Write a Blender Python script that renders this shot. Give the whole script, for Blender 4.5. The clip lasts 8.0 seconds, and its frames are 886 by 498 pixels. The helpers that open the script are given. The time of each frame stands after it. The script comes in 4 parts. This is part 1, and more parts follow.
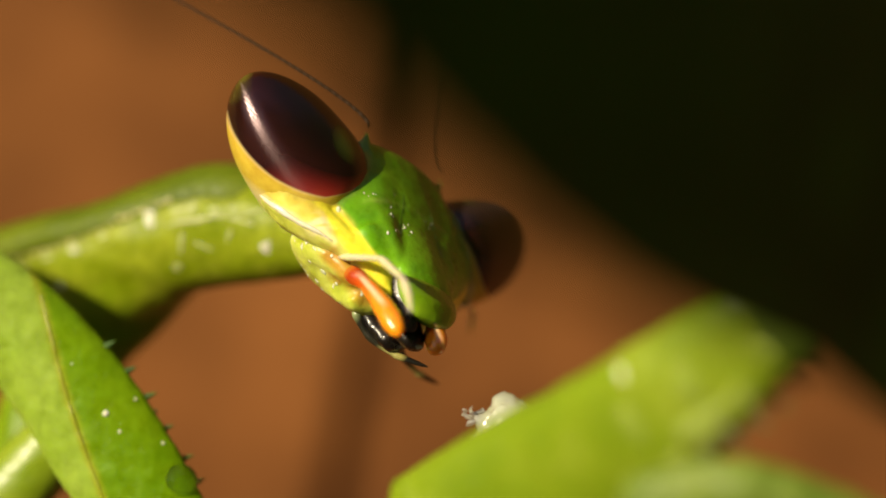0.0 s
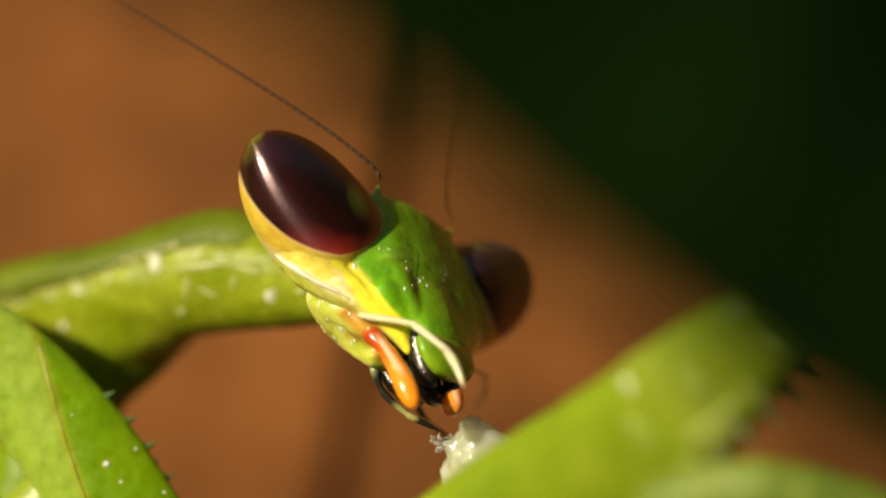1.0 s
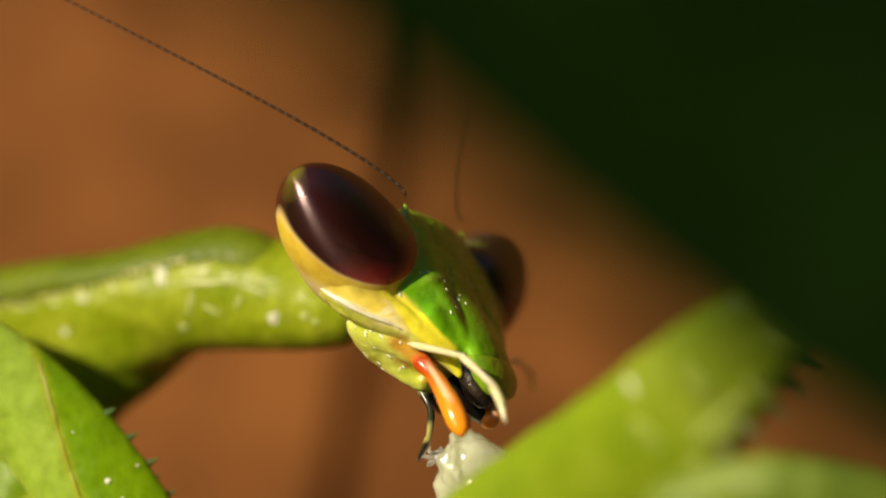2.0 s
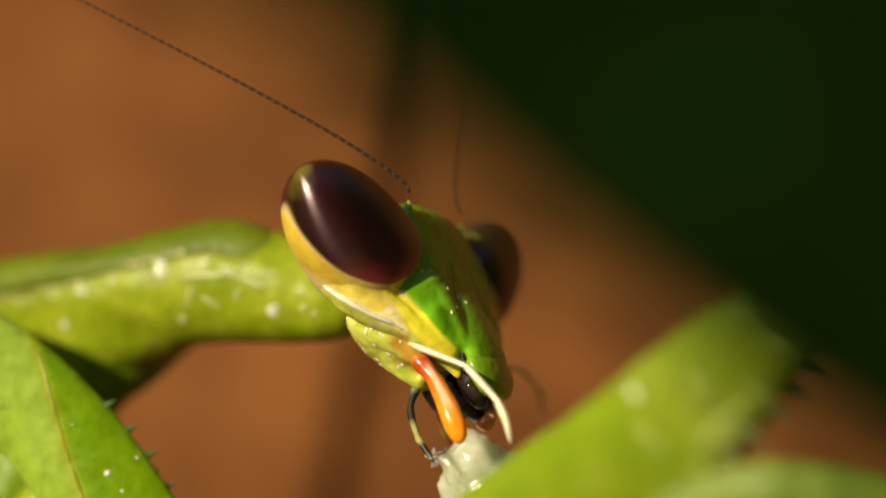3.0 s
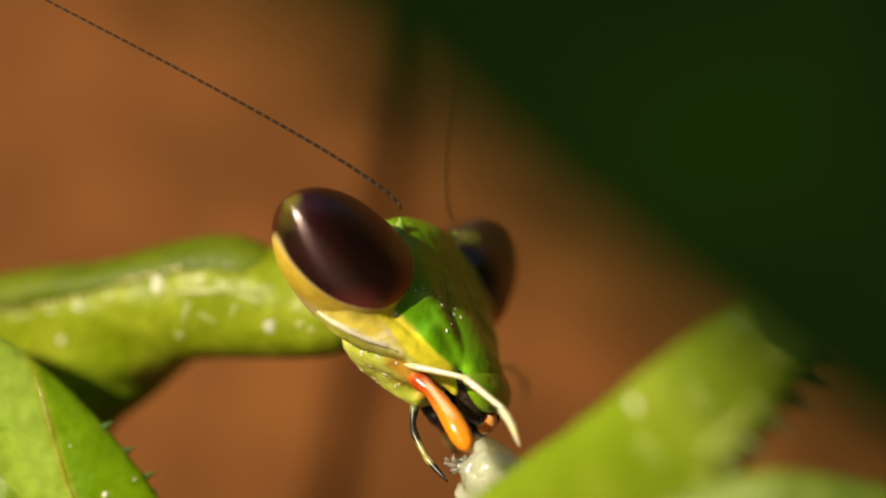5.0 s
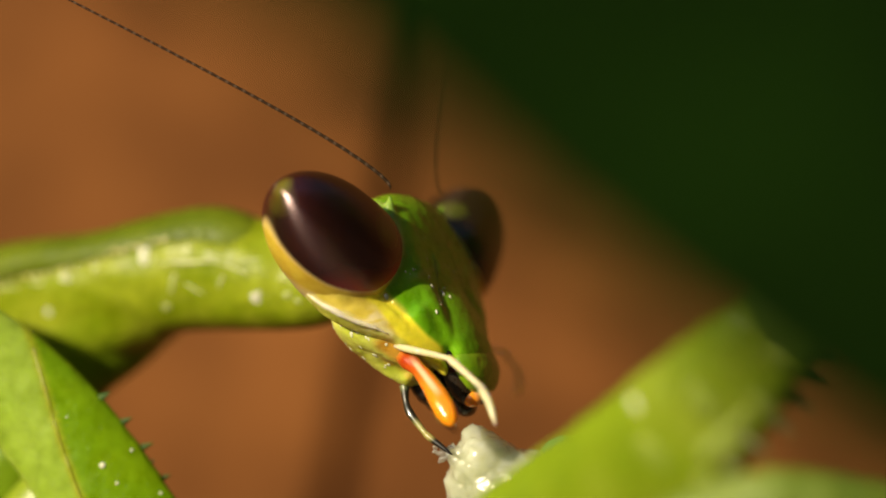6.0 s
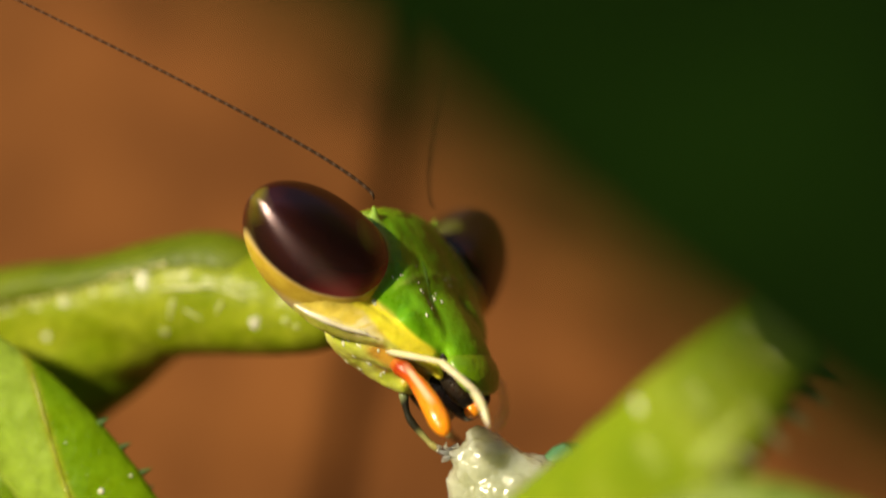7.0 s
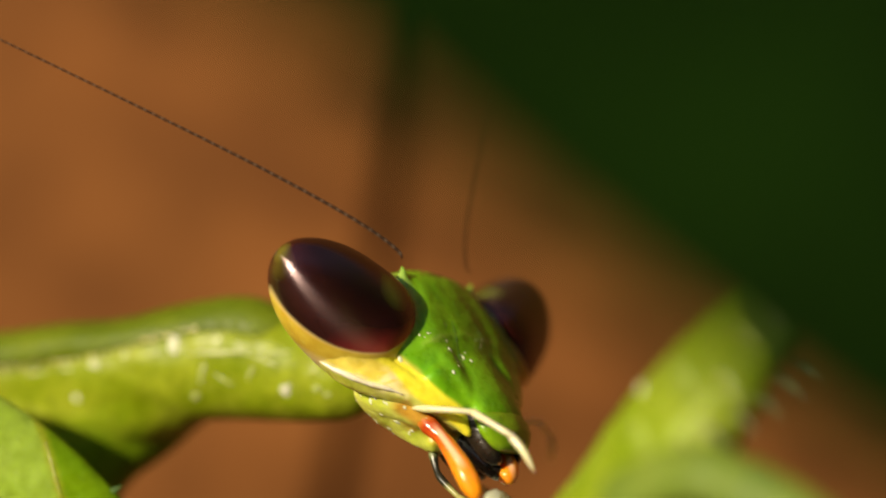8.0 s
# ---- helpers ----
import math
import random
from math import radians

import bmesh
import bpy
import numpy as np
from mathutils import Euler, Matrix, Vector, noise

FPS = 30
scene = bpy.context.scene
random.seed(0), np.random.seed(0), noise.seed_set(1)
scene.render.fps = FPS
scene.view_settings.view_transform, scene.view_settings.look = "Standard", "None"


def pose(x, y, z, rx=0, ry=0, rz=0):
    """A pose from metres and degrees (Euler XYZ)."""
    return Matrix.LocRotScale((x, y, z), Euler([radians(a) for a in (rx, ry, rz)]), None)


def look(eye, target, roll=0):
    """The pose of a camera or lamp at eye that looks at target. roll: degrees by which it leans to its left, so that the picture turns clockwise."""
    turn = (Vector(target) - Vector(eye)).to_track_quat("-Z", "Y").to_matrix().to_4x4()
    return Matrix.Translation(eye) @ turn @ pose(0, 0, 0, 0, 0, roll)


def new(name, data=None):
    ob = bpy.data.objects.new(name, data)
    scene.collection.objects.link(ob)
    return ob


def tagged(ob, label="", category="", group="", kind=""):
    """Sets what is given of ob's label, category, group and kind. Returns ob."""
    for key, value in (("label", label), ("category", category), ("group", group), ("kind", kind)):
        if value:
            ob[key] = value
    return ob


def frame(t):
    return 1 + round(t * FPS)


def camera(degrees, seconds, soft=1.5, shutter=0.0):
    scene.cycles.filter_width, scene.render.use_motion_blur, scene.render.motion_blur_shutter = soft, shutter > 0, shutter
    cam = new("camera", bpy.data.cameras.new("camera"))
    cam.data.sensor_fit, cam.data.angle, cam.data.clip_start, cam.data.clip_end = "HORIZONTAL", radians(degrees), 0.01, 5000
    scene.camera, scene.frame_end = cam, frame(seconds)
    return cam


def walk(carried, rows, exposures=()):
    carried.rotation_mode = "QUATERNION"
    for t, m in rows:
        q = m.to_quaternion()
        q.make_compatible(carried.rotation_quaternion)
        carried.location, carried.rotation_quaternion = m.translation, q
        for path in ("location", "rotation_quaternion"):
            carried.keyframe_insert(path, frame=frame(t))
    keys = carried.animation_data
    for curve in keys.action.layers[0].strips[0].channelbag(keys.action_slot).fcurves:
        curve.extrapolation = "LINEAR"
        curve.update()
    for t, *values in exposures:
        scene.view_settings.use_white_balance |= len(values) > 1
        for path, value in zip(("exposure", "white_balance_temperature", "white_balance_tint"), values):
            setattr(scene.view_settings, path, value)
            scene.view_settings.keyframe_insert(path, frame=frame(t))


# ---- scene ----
from mathutils.bvhtree import BVHTree

# ---- the lens, the camera and its stand ----
cam = camera(20.0, 8.0, soft=1.7, shutter=0.5)
D = 0.06806          # from the lens to the sharp plane
H = 0.16             # height of the lens over the ground
cam.data.dof.use_dof = True
cam.data.dof.focus_distance = D - 0.0011
cam.data.dof.aperture_fstop = 25.0
STAND = pose(0, 0, H, 90, 0, 0)
walk(cam, [(0.0, STAND), (8.0, STAND)])

# ---- daylight ----
SUN_AZ, SUN_EL = radians(-40.5), radians(23)   # from the camera's left and behind it
world = bpy.data.worlds.new("sky")
scene.world = world
world.use_nodes = True
wn = world.node_tree.nodes
sky = wn.new("ShaderNodeTexSky")
sky.sky_type = "NISHITA"
sky.sun_disc = False
sky.sun_elevation = SUN_EL
sky.sun_rotation = math.pi + SUN_AZ * -1
world.node_tree.links.new(sky.outputs[0], wn["Background"].inputs[0])
wn["Background"].inputs[1].default_value = 0.09
sun = new("sun", bpy.data.lights.new("sun", "SUN"))
sun.data.energy, sun.data.angle, sun.data.color = 6.2, radians(0.6), (1.0, 0.85, 0.57)
to_sun = Vector((math.sin(SUN_AZ) * math.cos(SUN_EL), -math.cos(SUN_AZ) * math.cos(SUN_EL), math.sin(SUN_EL)))
sun.matrix_world = look(to_sun * 2, (0, 0, 0))


# ---- materials ----
def node_mat(name, build):
    m = bpy.data.materials.new(name)
    m.use_nodes = True
    nt = m.node_tree
    build(nt, nt.nodes, nt.links, nt.nodes["Principled BSDF"])
    return m


def noise_node(nt, scale, detail=4, coords="Object"):
    tc = nt.nodes.new("ShaderNodeTexCoord")
    n = nt.nodes.new("ShaderNodeTexNoise")
    n.inputs["Scale"].default_value, n.inputs["Detail"].default_value = scale, detail
    nt.links.new(tc.outputs[coords], n.inputs["Vector"])
    return n


def ramp_node(nt, source, stops):
    r = nt.nodes.new("ShaderNodeValToRGB")
    while len(r.color_ramp.elements) < len(stops):
        r.color_ramp.elements.new(0.5)
    for e, (p, c) in zip(r.color_ramp.elements, stops):
        e.position, e.color = p, (*c, 1)
    nt.links.new(source, r.inputs[0])
    return r


def bump_node(nt, p, source, strength, distance):
    b = nt.nodes.new("ShaderNodeBump")
    b.inputs["Strength"].default_value, b.inputs["Distance"].default_value = strength, distance
    nt.links.new(source, b.inputs["Height"])
    nt.links.new(b.outputs[0], p.inputs["Normal"])
    return b


def wet_coat(nt, p, scale, depth, weight, rough=0.06):
    """A film of moisture with its own ripples, sharper than the skin below."""
    n = noise_node(nt, scale, 3)
    b = nt.nodes.new("ShaderNodeBump")
    b.inputs["Strength"].default_value, b.inputs["Distance"].default_value = 1.0, depth
    nt.links.new(n.outputs[0], b.inputs["Height"])
    nt.links.new(b.outputs[0], p.inputs["Coat Normal"])
    p.inputs["Coat Weight"].default_value = weight
    p.inputs["Coat Roughness"].default_value = rough


def cuticle(name, dark, mid, light, rough=0.35, coat=0.5, sss=0.25, scale=900.0, bump=0.00004):
    """Insect skin: mottled, faintly see-through, wet on top."""
    def build(nt, nodes, links, p):
        big = noise_node(nt, scale, 5)
        r = ramp_node(nt, big.outputs[0], [(0.3, dark), (0.5, mid), (0.72, light)])
        links.new(r.outputs[0], p.inputs["Base Color"])
        fine = noise_node(nt, scale * 9, 6)
        rr = ramp_node(nt, fine.outputs[0], [(0.3, (rough * 0.7,) * 3), (0.7, (min(1, rough * 1.4),) * 3)])
        links.new(rr.outputs[0], p.inputs["Roughness"])
        p.inputs["Subsurface Weight"].default_value = sss
        p.inputs["Subsurface Radius"].default_value = (0.6, 0.8, 0.15)
        p.inputs["Subsurface Scale"].default_value = 0.0006
        if coat:
            wet_coat(nt, p, 3200, 0.00012, coat, 0.09)
        mid_n = noise_node(nt, scale * 3, 6)
        bump_node(nt, p, mid_n.outputs[0], 0.6, bump)
    return node_mat(name, build)


M_FACE = cuticle("green_face", (0.13, 0.27, 0.003), (0.19, 0.36, 0.005), (0.26, 0.43, 0.012), bump=0.00006)
M_BACK = cuticle("green_back", (0.065, 0.1, 0.001), (0.095, 0.135, 0.002), (0.135, 0.175, 0.004), scale=500, coat=0.0, rough=0.55)
M_BACK.node_tree.nodes["Principled BSDF"].inputs["Specular IOR Level"].default_value = 0.25
# leg green darkened to imitate shade at the leg's tip
M_KNEE_SHADE = cuticle("shaded_knee", (0.05, 0.09, 0.003), (0.075, 0.125, 0.004), (0.1, 0.15, 0.008), scale=450, coat=0.0, rough=0.6)
M_LEG = cuticle("green_leg", (0.14, 0.225, 0.004), (0.19, 0.275, 0.007), (0.26, 0.335, 0.025), scale=400, coat=0.0, bump=0.0001)
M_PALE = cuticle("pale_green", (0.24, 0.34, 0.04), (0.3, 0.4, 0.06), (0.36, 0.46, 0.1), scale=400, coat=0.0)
# whitish base colour stands in for sun glints
M_GLINT = cuticle("pale_glint", (0.6, 0.66, 0.36), (0.75, 0.78, 0.55), (0.85, 0.86, 0.7), rough=0.05, coat=1.0, sss=0.2, scale=3000, bump=0.00001)
M_BLACK = cuticle("black_horn", (0.004, 0.0035, 0.003), (0.008, 0.006, 0.005), (0.03, 0.018, 0.008), rough=0.3, coat=0.35, sss=0.0)
M_PALP = cuticle("glassy_palp", (0.5, 0.5, 0.26), (0.62, 0.6, 0.36), (0.7, 0.64, 0.42), rough=0.2, coat=0.9, sss=0.6)
# darkened copy of the antenna brown, so the far one shows no sunlight
M_ANT_FAR = cuticle("antenna_dark", (0.006, 0.004, 0.003), (0.012, 0.008, 0.005), (0.02, 0.014, 0.01), scale=4000, sss=0.0, coat=0.0, rough=0.8)
M_ANT_FAR.node_tree.nodes["Principled BSDF"].inputs["Specular IOR Level"].default_value = 0.0
M_FOOD = cuticle("flesh", (0.34, 0.37, 0.24), (0.42, 0.45, 0.31), (0.52, 0.54, 0.4), rough=0.15, coat=1.0, sss=1.0, scale=700, bump=0.00004)
M_FOOD.node_tree.nodes["Principled BSDF"].inputs["Transmission Weight"].default_value = 0.0
M_FOOD.node_tree.nodes["Principled BSDF"].inputs["Subsurface Scale"].default_value = 0.0025
M_FOOD.node_tree.nodes["Principled BSDF"].inputs["Subsurface Radius"].default_value = (1.0, 0.95, 0.7)
M_SPINE = cuticle("spine_dark", (0.02, 0.06, 0.004), (0.04, 0.1, 0.006), (0.1, 0.16, 0.02), scale=2000, sss=0.1, coat=0.0, rough=0.6)


def ringed_build(nt, nodes, links, p):
    tc = nodes.new("ShaderNodeTexCoord")
    w = nodes.new("ShaderNodeTexWave")
    w.inputs["Scale"].default_value = 0.314 / 0.000128 / 2
    w.inputs["Distortion"].default_value = 0.6
    links.new(tc.outputs["Object"], w.inputs[0])
    r = ramp_node(nt, w.outputs[1], [(0.3, (0.03, 0.014, 0.008)), (0.7, (0.045, 0.024, 0.013)), (0.97, (0.1, 0.065, 0.045))])
    links.new(r.outputs[0], p.inputs["Base Color"])
    p.inputs["Roughness"].default_value = 0.75
    p.inputs["Specular IOR Level"].default_value = 0.15


M_ANT = node_mat("antenna_brown", ringed_build)


def painted_build(nt, nodes, links, p):
    """Skin whose pigment is laid on the mesh, with fine mottling."""
    at = nodes.new("ShaderNodeVertexColor")
    at.layer_name = "pigment"
    n = noise_node(nt, 2600, 6)
    r = ramp_node(nt, n.outputs[0], [(0.25, (0.78,) * 3), (0.6, (1.0,) * 3), (0.8, (1.15,) * 3)])
    mx = nodes.new("ShaderNodeMix")
    mx.data_type, mx.blend_type = "RGBA", "MULTIPLY"
    mx.inputs[0].default_value = 1.0
    links.new(at.outputs[0], mx.inputs[6])
    links.new(r.outputs[0], mx.inputs[7])
    links.new(mx.outputs[2], p.inputs["Base Color"])
    rr = ramp_node(nt, n.outputs[0], [(0.3, (0.22,) * 3), (0.7, (0.42,) * 3)])
    links.new(rr.outputs[0], p.inputs["Roughness"])
    p.inputs["Subsurface Weight"].default_value = 0.45
    p.inputs["Subsurface Radius"].default_value = (0.7, 0.8, 0.15)
    p.inputs["Subsurface Scale"].default_value = 0.0006
    wet_coat(nt, p, 3400, 0.0002, 0.4, 0.045)
    p.inputs["Specular IOR Level"].default_value = 0.3
    m = noise_node(nt, 1700, 5)
    bump_node(nt, p, m.outputs[0], 0.5, 0.00006)


M_SKIN = node_mat("painted_skin", painted_build)


def thorax_build(nt, nodes, links, p):
    """The neck's skin: pigment on the mesh, coarser wrinkles, duller film."""
    painted_build(nt, nodes, links, p)
    p.inputs["Coat Weight"].default_value = 0.04
    p.inputs["Coat Roughness"].default_value = 0.2
    p.inputs["Specular IOR Level"].default_value = 0.1
    p.inputs["Subsurface Weight"].default_value = 0.6
    p.inputs["Subsurface Scale"].default_value = 0.0016
    bump_node(nt, p, noise_node(nt, 900, 6).outputs[0], 0.5, 0.0001)


M_THORAX = node_mat("thorax_skin", thorax_build)


def limb_build(nt, nodes, links, p):
    """Leg skin: pigment on the mesh, fine pits, hardly wet."""
    painted_build(nt, nodes, links, p)
    p.inputs["Coat Weight"].default_value = 0.04
    p.inputs["Coat Roughness"].default_value = 0.2
    p.inputs["Specular IOR Level"].default_value = 0.15
    p.inputs["Subsurface Weight"].default_value = 0.4
    bump_node(nt, p, noise_node(nt, 1300, 6).outputs[0], 0.4, 0.00004)


M_LIMB = node_mat("limb_skin", limb_build)


def eye_build(nt, nodes, links, p):
    """Dark purple dome; its local x side is amber, with a cream rim, and the base is greenish. Local z is the long axis."""
    tc = nodes.new("ShaderNodeTexCoord")
    sep = nodes.new("ShaderNodeSeparateXYZ")
    links.new(tc.outputs["Object"], sep.inputs[0])

    def scaled(out, k, add):
        m = nodes.new("ShaderNodeMath")
        m.operation = "MULTIPLY_ADD"
        links.new(out, m.inputs[0])
        m.inputs[1].default_value, m.inputs[2].default_value = k, add
        return m.outputs[0]
    along = scaled(sep.outputs[2], 1 / 0.0046, 0.5)    # 0 base, 1 tip
    # the dark dome's border bows across the eye: how far it lies towards the amber side, from base to tip
    bow = ramp_node(nt, along, [(q, (v,) * 3) for q, v in ((0.0, 0.16), (0.08, 0.3), (0.13, 0.42), (0.2, 0.56), (0.32, 0.66), (0.46, 0.75), (0.62, 0.79), (0.78, 0.79), (0.9, 0.73), (1.0, 0.6))])
    bow.color_ramp.interpolation = "B_SPLINE"
    cut = nodes.new("ShaderNodeMath")
    cut.operation = "MULTIPLY_ADD"
    links.new(bow.outputs[0], cut.inputs[0])
    cut.inputs[1].default_value, cut.inputs[2].default_value = -0.004, 0.002
    lean = nodes.new("ShaderNodeMath")
    lean.operation = "ADD"
    links.new(sep.outputs[0], lean.inputs[0])
    links.new(cut.outputs[0], lean.inputs[1])
    side = scaled(lean.outputs[0], 1 / 0.0034, 0.765)    # 0..1 across the eye, the border at 0.765
    amber = noise_node(nt, 2500, 4)
    amber_c = ramp_node(nt, amber.outputs[0], [(0.3, (0.6, 0.4, 0.035)), (0.6, (0.72, 0.53, 0.06)), (0.8, (0.78, 0.62, 0.12))])
    dark = ramp_node(nt, side, [(0.0, (0.012, 0.008, 0.003)), (0.3, (0.012, 0.004, 0.003)), (0.58, (0.03, 0.005, 0.005)), (0.72, (0.05, 0.006, 0.006))])
    # deep red glow painted towards the base, in place of a view-dependent pseudopupil
    red = ramp_node(nt, along, [(0.1, (0.55, 0.05, 0.035)), (0.3, (0.24, 0.016, 0.015)), (0.55, (0.03, 0.006, 0.006)), (0.9, (0.012, 0.006, 0.003)), (0.985, (0.1, 0.09, 0.01))])
    mix1 = nodes.new("ShaderNodeMix")
    mix1.data_type = "RGBA"
    mask1 = ramp_node(nt, side, [(0.52, (0.0,) * 3), (0.73, (1,) * 3)])
    # mask fitted to the camera's view: glow shows on the near eye only
    face = ramp_node(nt, scaled(sep.outputs[1], 500.0, 0.5), [(0.3, (0,) * 3), (0.62, (1,) * 3)])
    deep_red = nodes.new("ShaderNodeMath")
    deep_red.operation = "MULTIPLY"
    links.new(mask1.outputs[0], deep_red.inputs[0])
    links.new(face.outputs[0], deep_red.inputs[1])
    links.new(deep_red.outputs[0], mix1.inputs[0])
    links.new(dark.outputs[0], mix1.inputs[6])
    links.new(red.outputs[0], mix1.inputs[7])
    # green patch near the base, a fixed stand-in for a moving pseudopupil
    win = nodes.new("ShaderNodeVectorMath")
    win.operation = "DISTANCE"
    links.new(tc.outputs["Object"], win.inputs[0])
    win.inputs[1].default_value = GREEN_SPOT
    wmask = ramp_node(nt, scaled(win.outputs["Value"], 1000.0, 0), [(0.3, (0.5,) * 3), (0.7, (0,) * 3)])
    mix2 = nodes.new("ShaderNodeMix")
    mix2.data_type = "RGBA"
    links.new(wmask.outputs[0], mix2.inputs[0])
    links.new(mix1.outputs[2], mix2.inputs[6])
    mix2.inputs[7].default_value = (0.14, 0.2, 0.015, 1)
    # amber side and its rim
    mix3 = nodes.new("ShaderNodeMix")
    mix3.data_type = "RGBA"
    amask = ramp_node(nt, side, [(0.755, (0,) * 3), (0.775, (1,) * 3)])
    links.new(amask.outputs[0], mix3.inputs[0])
    links.new(mix2.outputs[2], mix3.inputs[6])
    mix4 = nodes.new("ShaderNodeMix")
    mix4.data_type = "RGBA"
    rim = ramp_node(nt, side, [(0.76, (1,) * 3), (0.79, (0,) * 3)])
    links.new(rim.outputs[0], mix4.inputs[0])
    links.new(amber_c.outputs[0], mix4.inputs[6])
    mix4.inputs[7].default_value = (0.8, 0.62, 0.3, 1)
    # outer cream edge: the amber's grazing-angle brightness put into the colour
    mix7 = nodes.new("ShaderNodeMix")
    mix7.data_type = "RGBA"
    edge = ramp_node(nt, side, [(0.9, (0,) * 3), (0.99, (0.8,) * 3)])
    links.new(edge.outputs[0], mix7.inputs[0])
    links.new(mix4.outputs[2], mix7.inputs[6])
    mix7.inputs[7].default_value = (0.85, 0.72, 0.42, 1)
    links.new(mix7.outputs[2], mix3.inputs[7])
    p.inputs["Subsurface Weight"].default_value = 0.4
    p.inputs["Subsurface Radius"].default_value = (1.0, 0.7, 0.15)
    p.inputs["Subsurface Scale"].default_value = 0.0005
    # green collar at the base
    mix5 = nodes.new("ShaderNodeMix")
    mix5.data_type = "RGBA"
    collar = ramp_node(nt, along, [(0.02, (1,) * 3), (0.06, (0,) * 3)])
    links.new(collar.outputs[0], mix5.inputs[0])
    links.new(mix3.outputs[2], mix5.inputs[6])
    mix5.inputs[7].default_value = (0.3, 0.4, 0.06, 1)
    # yellow-green tip spot: a reflection painted into the colour
    mix6 = nodes.new("ShaderNodeMix")
    mix6.data_type = "RGBA"
    tip = ramp_node(nt, along, [(0.965, (0,) * 3), (0.99, (0.7,) * 3)])
    links.new(tip.outputs[0], mix6.inputs[0])
    links.new(mix5.outputs[2], mix6.inputs[6])
    mix6.inputs[7].default_value = (0.2, 0.2, 0.02, 1)
    links.new(mix6.outputs[2], p.inputs["Base Color"])
    p.inputs["Roughness"].default_value = 0.25
    p.inputs["Specular IOR Level"].default_value = 1.0
    p.inputs["Specular Tint"].default_value = (1.0, 0.74, 0.82, 1)
    p.inputs["Anisotropic"].default_value = 0.95
    p.inputs["Anisotropic Rotation"].default_value = 0.25
    tan = nodes.new("ShaderNodeTangent")
    tan.direction_type, tan.axis = "RADIAL", "Z"
    links.new(tan.outputs[0], p.inputs["Tangent"])
    facets = nodes.new("ShaderNodeTexVoronoi")
    facets.inputs["Scale"].default_value = 17000
    facets.inputs["Randomness"].default_value = 0.25
    links.new(tc.outputs["Object"], facets.inputs["Vector"])
    bump_node(nt, p, facets.outputs["Distance"], 0.4, 0.00001)


GREEN_SPOT = (-0.00125, 0.0007, -0.0008)
M_EYE = node_mat("eye_dark", eye_build)


def droplet_build(nt, nodes, links, p):
    p.inputs["Base Color"].default_value = (0.95, 1, 0.9, 1)
    p.inputs["Transmission Weight"].default_value = 1.0
    p.inputs["Roughness"].default_value = 0.02
    p.inputs["IOR"].default_value = 1.33


M_DROP = node_mat("water", droplet_build)


def banded_build(nt, nodes, links, p):
    tc = nodes.new("ShaderNodeTexCoord")
    sep = nodes.new("ShaderNodeSeparateXYZ")
    links.new(tc.outputs["Object"], sep.inputs[0])
    m = nodes.new("ShaderNodeMath")
    m.operation = "MULTIPLY"
    links.new(sep.outputs[0], m.inputs[0])
    m.inputs[1].default_value = 1 / 0.0026
    r = ramp_node(nt, m.outputs[0], [(0.0, (0.3, 0.36, 0.16)), (0.12, (0.015, 0.015, 0.01)), (0.4, (0.02, 0.02, 0.012)), (0.5, (0.3, 0.3, 0.1)), (0.68, (0.34, 0.3, 0.09)), (0.74, (0.01, 0.01, 0.008))])
    links.new(r.outputs[0], p.inputs["Base Color"])
    p.inputs["Roughness"].default_value = 0.3
    p.inputs["Coat Weight"].default_value = 0.7


M_BANDED = node_mat("banded_palp", banded_build)


def galea_build(nt, nodes, links, p):
    tc = nodes.new("ShaderNodeTexCoord")
    sep = nodes.new("ShaderNodeSeparateXYZ")
    links.new(tc.outputs["Object"], sep.inputs[0])
    m = nodes.new("ShaderNodeMath")
    m.operation = "MULTIPLY"
    links.new(sep.outputs[0], m.inputs[0])
    m.inputs[1].default_value = 1 / 0.0027
    n = noise_node(nt, 1500, 3)
    add = nodes.new("ShaderNodeMath")
    add.operation = "MULTIPLY_ADD"
    links.new(n.outputs[0], add.inputs[0])
    add.inputs[1].default_value = 0.2
    links.new(m.outputs[0], add.inputs[2])
    r = ramp_node(nt, add.outputs[0], [(0.1, (0.7, 0.34, 0.04)), (0.28, (0.4, 0.045, 0.004)), (0.5, (0.6, 0.1, 0.006)), (0.68, (0.85, 0.26, 0.015)), (1.0, (0.9, 0.3, 0.008))])
    streak = nodes.new("ShaderNodeMath")
    streak.operation = "MULTIPLY"
    links.new(sep.outputs[2], streak.inputs[0])
    streak.inputs[1].default_value = 1000.0
    s_mask = ramp_node(nt, streak.outputs[0], [(0.08, (0,) * 3), (0.16, (0.75,) * 3), (0.22, (0.75,) * 3), (0.3, (0,) * 3)])
    l_mask = ramp_node(nt, add.outputs[0], [(0.3, (0,) * 3), (0.45, (1,) * 3), (0.8, (1,) * 3), (0.95, (0,) * 3)])
    both = nodes.new("ShaderNodeMath")
    both.operation = "MULTIPLY"
    links.new(s_mask.outputs[0], both.inputs[0])
    links.new(l_mask.outputs[0], both.inputs[1])
    pale = nodes.new("ShaderNodeMix")
    pale.data_type = "RGBA"
    links.new(both.outputs[0], pale.inputs[0])
    links.new(r.outputs[0], pale.inputs[6])
    pale.inputs[7].default_value = (0.9, 0.6, 0.4, 1)
    links.new(pale.outputs[2], p.inputs["Base Color"])
    p.inputs["Roughness"].default_value = 0.2
    wet_coat(nt, p, 2600, 0.00012, 1.0, 0.04)
    p.inputs["Subsurface Weight"].default_value = 0.3
